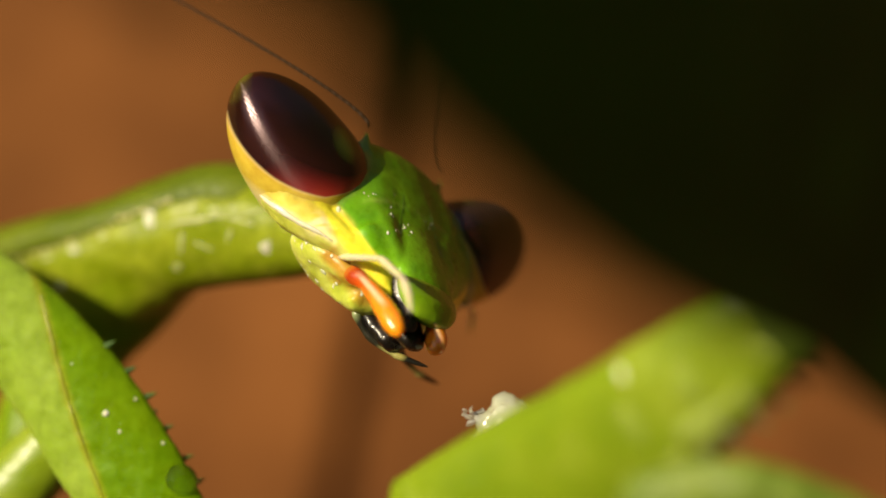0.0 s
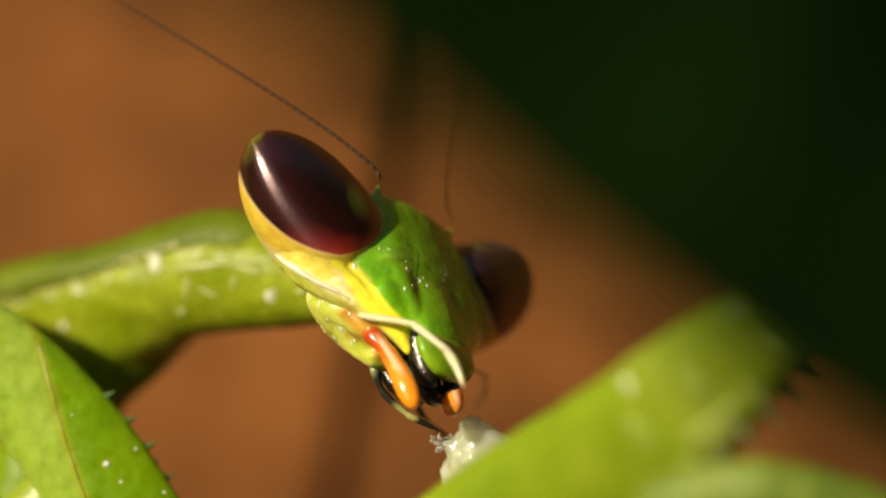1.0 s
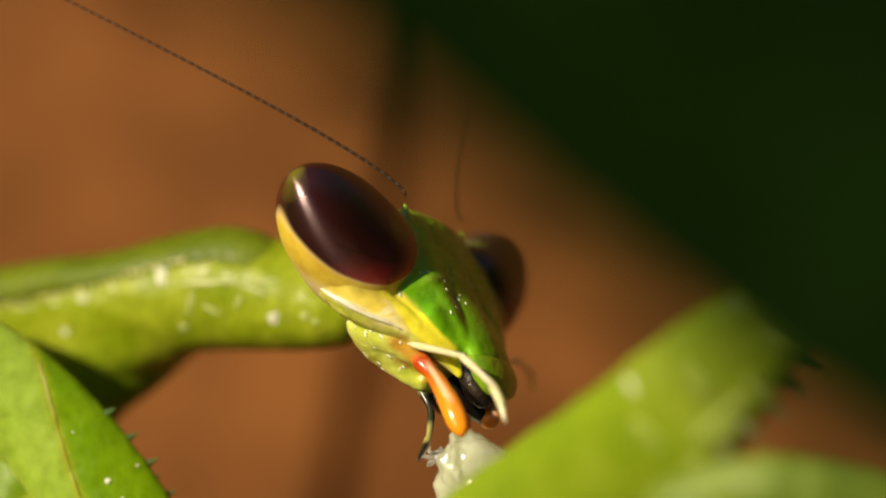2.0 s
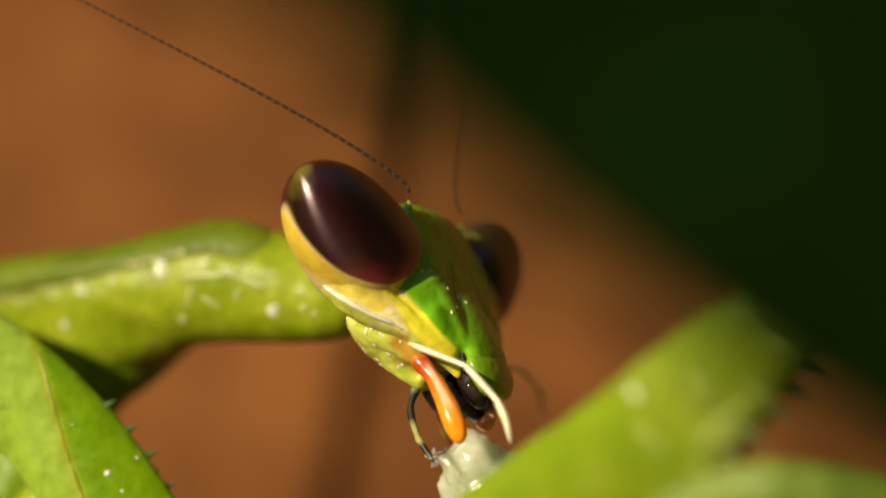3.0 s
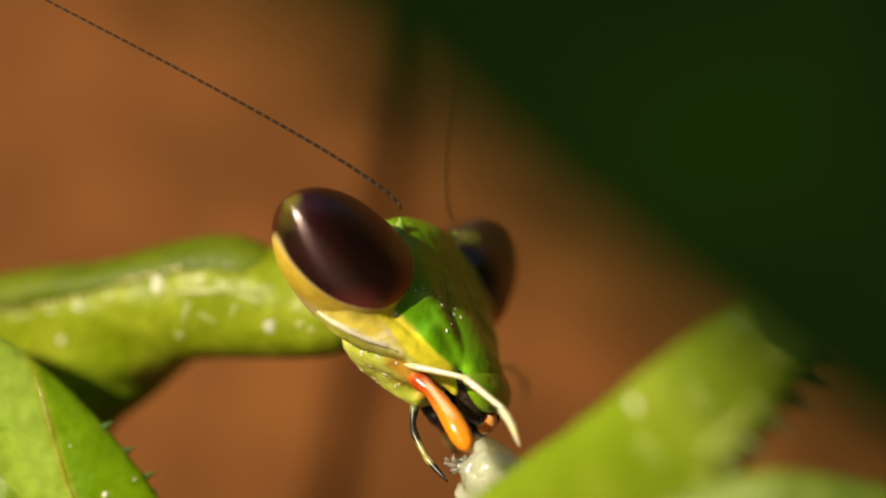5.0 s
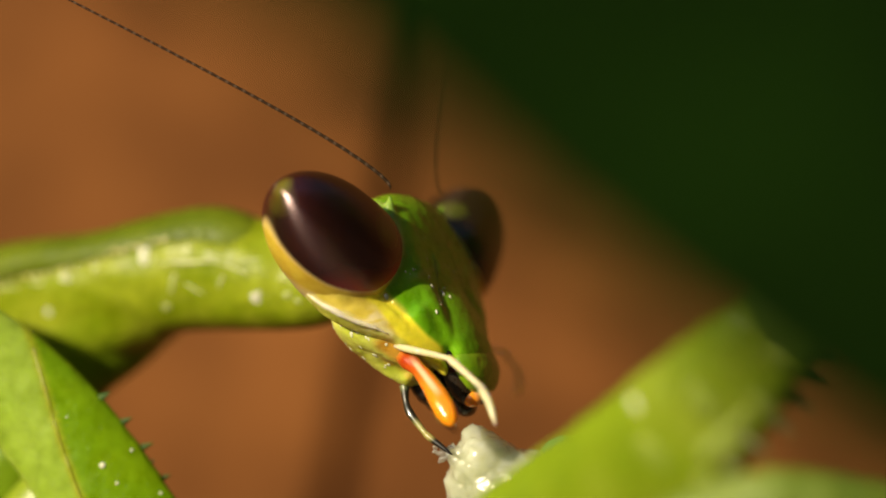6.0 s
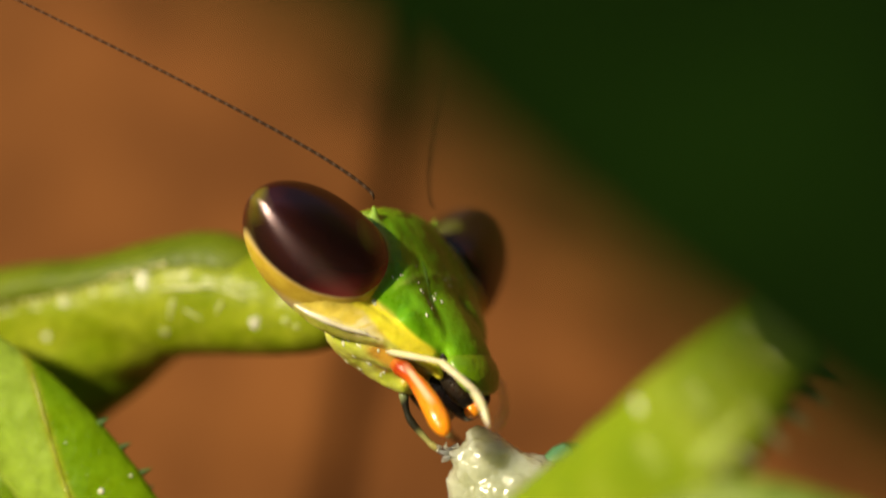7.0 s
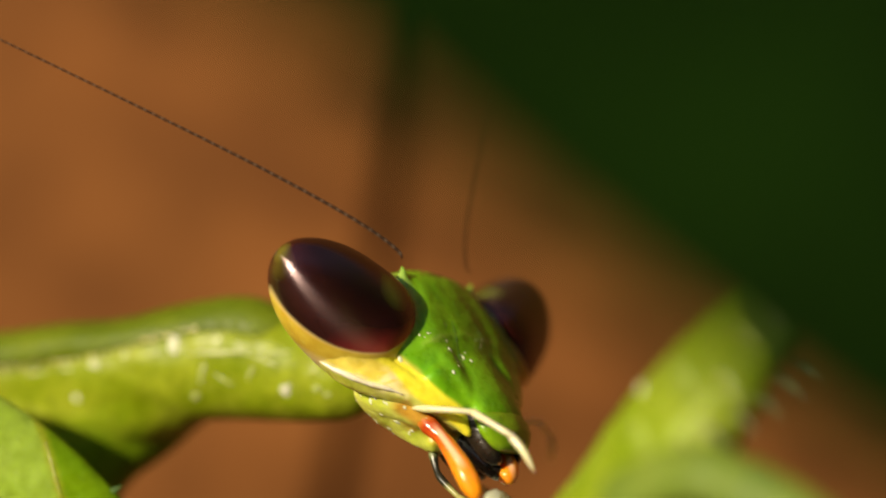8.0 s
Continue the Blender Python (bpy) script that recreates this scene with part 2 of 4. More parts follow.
    p.inputs["Subsurface Scale"].default_value = 0.0005


M_GALEA = node_mat("orange_lobe", galea_build)


def board_build(nt, nodes, links, p):
    tc = nodes.new("ShaderNodeTexCoord")
    mp = nodes.new("ShaderNodeMapping")
    mp.inputs["Scale"].default_value = (0.6, 1, 1.3)
    links.new(tc.outputs["Object"], mp.inputs[0])
    n = nodes.new("ShaderNodeTexNoise")
    n.inputs["Scale"].default_value, n.inputs["Detail"].default_value = 150, 8
    links.new(mp.outputs[0], n.inputs[0])
    r = ramp_node(nt, n.outputs[0], [(0.3, (0.105, 0.037, 0.009)), (0.5, (0.152, 0.055, 0.0135)), (0.7, (0.195, 0.0725, 0.019))])
    # each board a little lighter or darker, with blotches
    info = nodes.new("ShaderNodeObjectInfo")
    blot = noise_node(nt, 160, 6)
    tone = nodes.new("ShaderNodeMath")
    tone.operation = "MULTIPLY_ADD"
    links.new(info.outputs["Random"], tone.inputs[0])
    tone.inputs[1].default_value = 0.12
    links.new(blot.outputs[0], tone.inputs[2])
    shade = ramp_node(nt, tone.outputs[0], [(0.38, (0.74, 0.72, 0.66)), (0.68, (1.22, 1.22, 1.18))])
    mx = nodes.new("ShaderNodeMix")
    mx.data_type, mx.blend_type = "RGBA", "MULTIPLY"
    mx.inputs[0].default_value = 1.0
    links.new(r.outputs[0], mx.inputs[6])
    links.new(shade.outputs[0], mx.inputs[7])
    links.new(mx.outputs[2], p.inputs["Base Color"])
    p.inputs["Roughness"].default_value = 0.8
    p.inputs["Specular IOR Level"].default_value = 0.15
    bump_node(nt, p, n.outputs[0], 0.5, 0.0004)


M_BOARD = node_mat("brown_board", board_build)


def leaf_build(nt, nodes, links, p):
    n = noise_node(nt, 300, 5)
    r = ramp_node(nt, n.outputs[0], [(0.3, (0.014, 0.05, 0.003)), (0.7, (0.03, 0.1, 0.008))])
    links.new(r.outputs[0], p.inputs["Base Color"])
    p.inputs["Roughness"].default_value = 0.7
    p.inputs["Specular IOR Level"].default_value = 0.2


M_LEAF = node_mat("dark_leaf", leaf_build)


def soil_build(nt, nodes, links, p):
    n = noise_node(nt, 30, 8)
    # toned down to lessen light bounced up onto the leaf
    r = ramp_node(nt, n.outputs[0], [(0.3, (0.025, 0.014, 0.007)), (0.7, (0.07, 0.04, 0.02))])
    links.new(r.outputs[0], p.inputs["Base Color"])
    p.inputs["Roughness"].default_value = 0.95
    bump_node(nt, p, n.outputs[0], 0.8, 0.01)


M_SOIL = node_mat("soil", soil_build)

# ---- shaping tools ----
MM = 0.001
FOCAL = 784 / math.tan(radians(10))


def S(px, py, depth):
    """A place in the mantis's space, in mm, from a pixel of the camera's view and a distance in mm."""
    return Vector(((px - 784) * depth / FOCAL, depth - D / MM, (441 - py) * depth / FOCAL))


def finish(bm, smooth=True):
    bmesh.ops.recalc_face_normals(bm, faces=bm.faces)
    for f in bm.faces:
        f.smooth = smooth
    return bm


def part(name, bm, material, parent, label="", origin=None, smooth=True):
    me = bpy.data.meshes.new(name)
    finish(bm, smooth)
    bm.to_mesh(me)
    bm.free()
    me.materials.append(material)
    ob = new(name, me)
    ob.parent = parent
    if origin is not None:
        ob.location = origin
    if label:
        tagged(ob, label)
    return ob


def loft(bm, rings, closed=True):
    """Skins a row of rings of points (mm) into a closed body."""
    rows = [[bm.verts.new(Vector(p) * MM) for p in ring] for ring in rings]
    n = len(rows[0])
    for a, b in zip(rows, rows[1:]):
        for i in range(n):
            j = (i + 1) % n
            bm.faces.new((a[i], a[j], b[j], b[i]))
    for row, flip in ((rows[0], True), (rows[-1], False)):
        c = bm.verts.new(sum((v.co for v in row), Vector()) / n)
        for i in range(n):
            j = (i + 1) % n
            bm.faces.new((row[j], row[i], c) if flip else (row[i], row[j], c))
    return bm


def spline(points, n):
    """A smooth run of n points (tuples of any length) through the given ones."""
    pts = [np.array(p, float) for p in points]
    pts = [2 * pts[0] - pts[1]] + pts + [2 * pts[-1] - pts[-2]]
    out = []
    m = len(pts) - 3
    for k in range(n):
        u = k / (n - 1) * m
        i = min(int(u), m - 1)
        f = u - i
        a, b, c, d = pts[i:i + 4]
        out.append(0.5 * (2 * b + (c - a) * f + (2 * a - 5 * b + 4 * c - d) * f * f + (3 * b - a - 3 * c + d) * f ** 3))
    return out


def tube(bm, rows, seg=14, n=24, up=(0, 1, 0), rough=0.0, power=1.0):
    """A limb along rows of (x, y, z, half height, half depth) in mm, with rounded ends."""
    run = spline(rows, n)
    rings = []
    for k, r in enumerate(run):
        a, b = run[max(k - 1, 0)], run[min(k + 1, n - 1)]
        t = Vector(b[:3] - a[:3]).normalized()
        w = Vector(up)
        w = (w - t * w.dot(t)).normalized()
        h = t.cross(w)
        ends = min(k, n - 1 - k)
        f = (0.35, 0.8)[ends] if ends < 2 else 1.0
        ring = []
        for s in range(seg):
            q = 2 * math.pi * s / seg
            ca, sa = math.cos(q), math.sin(q)
            ca = math.copysign(abs(ca) ** power, ca)
            sa = math.copysign(abs(sa) ** power, sa)
            p = Vector(r[:3]) + (h * ca * r[3] + w * sa * r[4]) * f
            if rough:
                p += (h * ca + w * sa) * rough * (noise.noise(p * 1.7) + 0.6 * noise.noise(p * 5))
            ring.append(p)
        rings.append(ring)
    return loft(bm, rings)


def blob(bm, centre, axes, turn=None, seg=20, rings=12, egg=0.0):
    """An egg: its long axis is local x; axes are half sizes in mm."""
    turn = turn or Matrix.Identity(3)
    rows = []
    for i in range(rings + 1):
        u = -math.cos(math.pi * (i + 0.25) / (rings + 0.5))
        r = math.sqrt(max(0, 1 - u * u)) * (1 - egg * u)
        rows.append([Vector(centre) + turn @ Vector((axes[0] * u, axes[1] * r * math.cos(2 * math.pi * s / seg), axes[2] * r * math.sin(2 * math.pi * s / seg))) for s in range(seg)])
    return loft(bm, rows)


def ragged(bm, amount):
    """Pulls a blob's outline in and out (mm)."""
    for v in bm.verts:
        v.co += Vector((noise.noise(v.co * 6000), noise.noise(v.co * 6000 + Vector((9, 0, 0))), noise.noise(v.co * 6000 + Vector((0, 9, 0))))) * amount * MM
    return bm


def blended(bms, voxel, smooth, pigment, rough=0.0, relief=None):
    """Melts several closed bodies (in metres) into one skin; pigment gives each point (mm) its colour."""
    whole = bpy.data.meshes.new("melt")
    bm = bmesh.new()
    for b in bms:
        tmp = bpy.data.meshes.new("melt_part")
        finish(b)
        b.to_mesh(tmp)
        b.free()
        bm.from_mesh(tmp)
        bpy.data.meshes.remove(tmp)
    for v in bm.verts:
        v.co /= MM
    bm.to_mesh(whole)
    bm.free()
    ob = new("melt", whole)
    rm = ob.modifiers.new("remesh", "REMESH")
    rm.mode, rm.voxel_size = "VOXEL", voxel
    sm = ob.modifiers.new("smooth", "SMOOTH")
    sm.factor, sm.iterations = 0.5, smooth
    done = bpy.data.meshes.new_from_object(ob.evaluated_get(bpy.context.evaluated_depsgraph_get()))
    bpy.data.objects.remove(ob)
    bpy.data.meshes.remove(whole)
    out = bmesh.new()
    out.from_mesh(done)
    bpy.data.meshes.remove(done)
    layer = out.verts.layers.float_color.new("pigment")
    for v in out.verts:
        v[layer] = (*pigment(v.co), 1)
        lift = relief(v.co) if relief else 0.0
        v.co += v.normal * lift
        if rough:
            v.co += v.normal * rough * (noise.noise(v.co * 1.8) + 0.7 * noise.noise(v.co * 4.5) + 0.4 * noise.noise(v.co * 9))
        v.co *= MM
    return out


def pigmented(bm, pigment):
    """Gives each point of a mesh (mm) its colour."""
    layer = bm.verts.layers.float_color.new("pigment")
    for v in bm.verts:
        v[layer] = (*pigment(v.co / MM), 1)
    return bm


def mixed(a, b, f):
    f = min(1, max(0, f))
    return tuple(x + (y - x) * f for x, y in zip(a, b))


def step(e0, e1, x):
    t = min(1, max(0, (x - e0) / (e1 - e0)))
    return t * t * (3 - 2 * t)


def near_line(p, pts):
    """Distance from p to a chain of points, and the nearest place on it."""
    best, place = 1e9, None
    for a, b in zip(pts, pts[1:]):
        d = b - a
        q = a + d * min(1, max(0, (p - a).dot(d) / d.length_squared))
        if (p - q).length < best:
            best, place = (p - q).length, q
    return best, place


def surface(ob):
    return BVHTree.FromPolygons([v.co / MM for v in ob.data.vertices], [tuple(p.vertices) for p in ob.data.polygons])


def thing(name, place, label, category):
    return tagged(pose_empty(name, place), label, category)


def pose_empty(name, place):
    e = new(name)
    e.matrix_world = place
    e.empty_display_size = 0.002
    return e


# ---- ground and backdrop ----
def ground_sheet():
    bm = bmesh.new()
    bmesh.ops.create_grid(bm, x_segments=60, y_segments=60, size=40)
    ob = part("ground", bm, M_SOIL, None)
    tagged(ob, "bare dark soil ground", "ground", kind="structure")


def board_wall():
    """Slanting boards with open joints before a dark backing."""
    wall = thing("wall_boards", pose(-0.0028, 0.125, H, 0, 11.3, 0), "weathered reddish brown wooden board wall", "wall")
    wall["kind"] = "structure"
    edges = [-0.3, -0.24, -0.176, -0.112, -0.054, 0.0, 0.05, 0.108, 0.17, 0.228, 0.3]
    for a, b in zip(edges, edges[1:]):
        bm = bmesh.new()
        bmesh.ops.create_cube(bm, size=1, matrix=Matrix.Translation(((a + b) / 2, 0.006 + random.uniform(-0.0005, 0.0005), 0.04)) @ Matrix.Diagonal((b - a - 0.0009, 0.012, 0.44, 1)))
        bmesh.ops.bevel(bm, geom=bm.edges[:], offset=0.0006, segments=2, affect="EDGES")
        part("board", bm, M_BOARD, wall, smooth=False)
    bm = bmesh.new()
    bmesh.ops.create_cube(bm, size=1, matrix=Matrix.Translation((0, 0.02, 0.04)) @ Matrix.Diagonal((0.6, 0.012, 0.44, 1)))
    part("backing", bm, M_BOARD, wall, smooth=False)


def leaf_screen():
    """Dense dark foliage all round, outside the view, added to keep sky out of reflections."""
    rng = random.Random(4)
    bm = bmesh.new()
    for k in range(5200):
        a = rng.uniform(0, 2 * math.pi)
        r = rng.uniform(2.6, 3.2)
        z = rng.uniform(0, 2.4 if abs(a - math.pi + SUN_AZ) > 0.5 else 0.5)   # low where the sun comes in
        c = Vector((r * math.sin(a), r * math.cos(a), z))
        q = Euler((rng.uniform(-1, 1), rng.uniform(-1, 1), -a + rng.uniform(-0.7, 0.7))).to_matrix()
        w, h = rng.uniform(0.09, 0.16), rng.uniform(0.14, 0.26)
        vs = [bm.verts.new(c + q @ Vector(p)) for p in ((0, 0, -h), (w, 0.02, 0), (0, -0.02, h), (-w, 0.02, 0))]
        bm.faces.new(vs)
    ob = part("hedge", bm, M_LEAF, None)
    tagged(ob, "added unseen ring of dark green foliage that blocks sky light", "hedge", kind="stuff")


LEAF_K = 0.13        # the leaf hangs close before the lens


def dark_leaf():
    """A broad blade whose lower edge runs along local x from the root; local z rises across it."""
    plant = thing("broad_leaf", pose(0.012, 0.05, 0.165), "dark green broad leaf hanging in shade", "leaf")
    bm = bmesh.new()
    n, m = 44, 14
    grid = []
    for i in range(n + 1):
        u = i / n
        row = []
        for j in range(m + 1):
            v = j / m
            wide = 0.16 * math.sin(math.pi * min(1, u * 0.85 + 0.08)) ** 0.5
            at = Vector((-0.03 + 0.36 * u, 0.006 * (2 * v - 1) ** 2 + 0.001 * math.sin(u * 45) * v, wide * v - 0.0075 * math.sin(math.pi * min(1, u / 0.55))))
            row.append(bm.verts.new(at * LEAF_K))
        grid.append(row)
    for i in range(n):
        for j in range(m):
            bm.faces.new((grid[i][j], grid[i + 1][j], grid[i + 1][j + 1], grid[i][j + 1]))
    bmesh.ops.solidify(bm, geom=bm.faces[:], thickness=0.0002)
    part("blade", bm, M_LEAF, plant)
    part("midrib", tube(bmesh.new(), [(-3.6, -0.13, 3.9, 0.23, 0.16), (19.5, -0.13, 10.4, 0.17, 0.13), (41.6, -0.13, 7.8, 0.07, 0.07)], seg=10, n=24), M_LEAF, plant)
    return plant


# ---- the mantis ----
def mantis_root():
    return thing("praying_mantis", pose(0, D, H), "bright green praying mantis with dark purple eyes, eating", "mantis")


EYE_C = Vector((3.42, 0.28, 1.17))
BETA = radians(31.1)


def eye_matrix(s):
    """Local z runs out to the tip, local x to the amber underside."""
    z = Vector((s * math.cos(BETA), -0.04, math.sin(BETA))).normalized()
    x = Vector((0, 0.8, -0.6))
    x = (x - z * x.dot(z)).normalized()
    y = z.cross(x)
    m = Matrix((x, y, z)).transposed().to_4x4()
    m.translation = Vector((-EYE_C.x if s < 0 else EYE_C.x + 0.56, EYE_C.y - (0.0 if s < 0 else 0.08), EYE_C.z)) * MM
    return m


def eye_mesh():
    """Egg with a blunt tip; deeper towards the amber side (local x)."""
    rows = []
    n, seg = 40, 56
    for i in range(n + 1):
        u = -math.cos(math.pi * (i + 0.2) / (n + 0.4))
        r = max(0, 1 - abs(u) ** (2.2 if u > 0 else 3.4)) ** 0.5 * (1 - 0.17 * u)
        ring = []
        for k in range(seg):
            a = 2 * math.pi * k / seg
            c = math.cos(a)
            ring.append(Vector(((1.66 if c > 0 else 1.36) * r * c + 0.32 * r * math.sin(a) ** 2, 1.44 * r * math.sin(a), (2.22 if u > 0 else 2.42) * u)))
        rows.append(ring)
    return loft(bmesh.new(), rows)


def ring_of(w, f, b, z, seg=36, power=0.8):
    cy, hy = (f + b) / 2, (b - f) / 2
    out = []
    for k in range(seg):
        q = 2 * math.pi * k / seg
        c, si = math.cos(q), math.sin(q)
        out.append(Vector((w * math.copysign(abs(c) ** power, c), cy + hy * math.copysign(abs(si) ** power, si), z)))
    return out


STRIPE = [Vector(v) for v in ((2.95, 0.05, -0.65), (2.66, -0.2, -0.87), (2.4, -0.38, -1.4), (2.15, -0.5, -1.86), (1.7, -0.63, -2.38), (1.1, -0.72, -2.85), (0.95, -0.7, -3.2))]
FOLD = [Vector(v) for v in ((3.85, 1.2, -0.3), (3.74, 0.92, -0.65), (3.58, 0.68, -0.92), (3.22, 0.4, -1.27), (2.88, 0.1, -1.55), (2.5, -0.14, -1.84))]
ORANGE = [Vector(v) for v in ((2.4, 0.2, -2.15), (2.2, 0.05, -2.35), (1.7, -0.1, -2.6), (1.2, -0.1, -2.8))]


def head_pigment(p):
    q = Vector((abs(p.x), p.y, p.z))
    n = noise.noise(p * 1.3)
    fine = noise.noise(p * 4)
    col = mixed((0.125, 0.36, 0.003), (0.23, 0.5, 0.01), 0.5 + 0.6 * n + 0.2 * fine)
    # paler along the ridges between the eyes and round the eye's socket
    col = mixed(col, (0.32, 0.48, 0.08), 0.3 * step(0.35, 0.0, abs(q.x - 1.9 - 0.25 * q.z)) * step(-0.2, 0.6, q.z))
    col = mixed(col, (0.4, 0.52, 0.14), 0.55 * step(2.32, 2.1, (q - EYE_C).length) * step(1.0, 0.2, q.y))
    col = mixed(col, (0.4, 0.53, 0.1), 0.5 * step(0.14, 0.0, near_line(q, FRONS)[0] + 0.06 * fine))
    d, on = near_line(q, STRIPE)
    f, at = near_line(q, FOLD)
    back = q.y - on.y
    behind = step(-0.02, 0.12, back) * step(0.9, 0.1, q.z)
    behind = max(behind, step(0.8, 0.6, near_line(q, CHEEK)[0]) * step(-0.22, 0.0, q.y - on.y))
    if p.x > 0:
        behind *= step(-1.6, -2.2, q.z)      # the other side stays green higher up
    amber = mixed((0.74, 0.57, 0.06), (0.84, 0.7, 0.14), 0.5 + 0.5 * fine)
    lobe = mixed((0.5, 0.56, 0.05), (0.68, 0.66, 0.16), 0.5 + 0.7 * n)
    # amber above the fold, yellow-green below it
    below = step(-0.1, 0.12, (q.y - at.y) * 0.5 + (at.z - q.z) * 0.8)
    cheek = mixed(amber, lobe, below)
    cheek = mixed(cheek, (0.5, 0.16, 0.012), 0.5 * step(0.36, 0.1, near_line(q, ORANGE)[0] + 0.22 * fine))
    # cream streaks painted on the cheek in place of its white glare
    glare = step(0.5, 0.1, (q - Vector((2.8, 0.05, -1.42))).length) * step(-0.1, 0.25, noise.noise(Vector((q.x * 2, q.y * 2, q.z * 7))) + 0.2)
    cheek = mixed(cheek, (0.9, 0.8, 0.5), 0.8 * glare)
    col = mixed(col, cheek, behind)
    w = 0.19 + 0.06 * step(-0.8, -1.4, q.z) * step(-2.8, -2.2, q.z) + 0.05 * n
    col = mixed(col, (0.97, 0.87, 0.05), step(w + 0.1, w - 0.04, d))
    col = mixed(col, (0.95, 0.88, 0.45), 0.8 * step(0.16, 0.02, f + 0.08 * fine))
    return col


CHEEK = [Vector(v) for v in ((3.3, 0.6, 0.1), (2.95, 0.5, -0.6), (2.55, 0.18, -1.2), (2.17, -0.12, -1.72))]
FRONS = [Vector(v) for v in ((2.45, -0.72, -0.95), (1.75, -0.88, -0.55), (0.9, -0.95, -0.35), (0, -0.98, -0.28))]


def head_relief(p):
    """Wrinkles along the cheek's fold, a ridge across the face and fine creases (mm)."""
    q = Vector((abs(p.x), p.y, p.z))
    f, at = near_line(q, FOLD)
    cheek = step(0.0, 0.2, q.y - near_line(q, STRIPE)[1].y) * step(0.9, 0.1, q.z) * step(1.2, 0.3, f)
    up = 0.008 * math.sin(f * 17 + 3 * noise.noise(p * 1.6)) * cheek
    up += 0.022 * step(0.2, 0.0, near_line(q, FRONS)[0]) * (1 - cheek)
    up += 0.02 * step(0.25, 0.0, near_line(q, STRIPE)[0])
    crease = abs(noise.noise(Vector((p.x * 1.9, p.y * 2, p.z * 1.2)) + Vector((5, 2, 1))))
    return up - 0.004 * step(0.1, 0.0, crease) * step(0.3, -0.3, q.y)


def lip_pigment(p):
    n = noise.noise(p * 1.6)
    col = mixed((0.46, 0.54, 0.04), (0.64, 0.66, 0.15), 0.5 + 0.7 * n)
    col = mixed(col, (0.55, 0.18, 0.012), 0.7 * step(0.5, 0.15, near_line(Vector((abs(p.x), p.y, p.z)), ORANGE)[0] + 0.3 * n))
    return mixed(col, (0.45, 0.2, 0.02), 0.9 * step(0.25, 0.5, noise.noise(p * 1.9 + Vector((3, 1, 4)))) * step(0.9, 0.3, p.y))


def build_head(root):
    rows = [  # z, half width, front y, back y
        (2.15, 0.5, -0.25, 0.5), (1.98, 1.4, -0.55, 0.95), (1.5, 2.1, -0.92, 1.3), (0.6, 2.5, -1.05, 1.7),
        (-0.4, 2.6, -1.08, 1.8), (-1.2, 2.45, -1.08, 1.7), (-1.9, 2.0, -1.12, 1.3), (-2.5, 1.4, -1.1, 0.8), (-2.85, 1.0, -0.95, 0.5)]
    rings = []
    for z, w, f, b in spline(rows, 40):
        ring = []
        for p in ring_of(w, f, b, z, 60, 0.82):
            g = 0.02 * noise.noise(p * 1.5) + 0.012 * abs(noise.noise(Vector((p.x * 2.2, p.y, p.z * 1.1)))) + 0.012 * noise.noise(p * 6)
            if p.y < 0:
                g += 0.03 * math.exp(-((abs(p.x) - 0.75 - 0.1 * p.z) / 0.2) ** 2) - 0.03 * math.exp(-((abs(p.x) - 1.35 + 0.25 * p.z) / 0.25) ** 2)
            ring.append(Vector((p.x * (1.0 + 0.22 * step(1.4, 0.2, p.z) if p.x > 0 else 1.0), p.y + g, p.z)))
        rings.append(ring)
    bodies = [loft(bmesh.new(), rings)]
    for s in (-1, 1):
        # the cheek's smooth wedge, from inside the eye down to the jaw's hinge
        bodies.append(tube(bmesh.new(), [(s * 3.3, 0.75, 0.1, 0.85, 0.9), (s * 2.95, 0.68, -0.6, 0.72, 0.68), (s * 2.55, 0.28, -1.22, 0.52, 0.54), (s * 2.12, -0.12, -1.72, 0.4, 0.4), (s * 1.5, -0.42, -2.35, 0.28, 0.3), (s * 1.08, -0.58, -2.9, 0.17, 0.2), (s * 0.95, -0.6, -3.25, 0.08, 0.12)], seg=28, n=40))
        bodies.append(tube(bmesh.new(), [(s * 1.7, -0.6, -1.2, 0.55, 0.38), (s * 1.4, -0.65, -1.9, 0.45, 0.36), (s * 1.05, -0.68, -2.6, 0.26, 0.28)], seg=20, n=20))
        k = 1.0 if s < 0 else 0.6
        bodies.append(tube(bmesh.new(), [(s * 1.5, -0.5, 1.2, 0.3 * k, 0.3 * k), (s * 1.55, -0.7, 1.6, 0.15 * k, 0.15 * k), (s * 1.6, -0.82, 1.88, 0.08 * k, 0.08 * k)], seg=14))
    for s in (-1, 1):
        bodies.append(tube(bmesh.new(), [(s * 1.15, -0.7, -0.7, 0.5, 0.3), (s * 1.15, -0.84, -1.4, 0.45, 0.3), (s * 1.05, -0.92, -2.0, 0.35, 0.28), (s * 0.95, -0.95, -2.5, 0.22, 0.24)], seg=20, n=24))
    bodies.append(tube(bmesh.new(), [(0, -0.7, -0.6, 0.9, 0.3), (0, -0.9, -1.4, 1.0, 0.34), (0, -1.05, -2.2, 1.05, 0.34), (0, -1.1, -2.8, 1.02, 0.34), (0, -1.1, -3.1, 0.9, 0.25)], seg=28, n=30))
    for s in (-1, 1):
        # a core inside each eye, so that the skin runs smoothly up to the dome
        core = eye_mesh()
        core.transform(eye_matrix(s) @ Matrix.Diagonal((0.985, 0.985, 0.985, 1)))
        bodies.append(core)
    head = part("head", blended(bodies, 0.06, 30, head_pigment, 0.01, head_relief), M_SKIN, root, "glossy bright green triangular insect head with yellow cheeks")
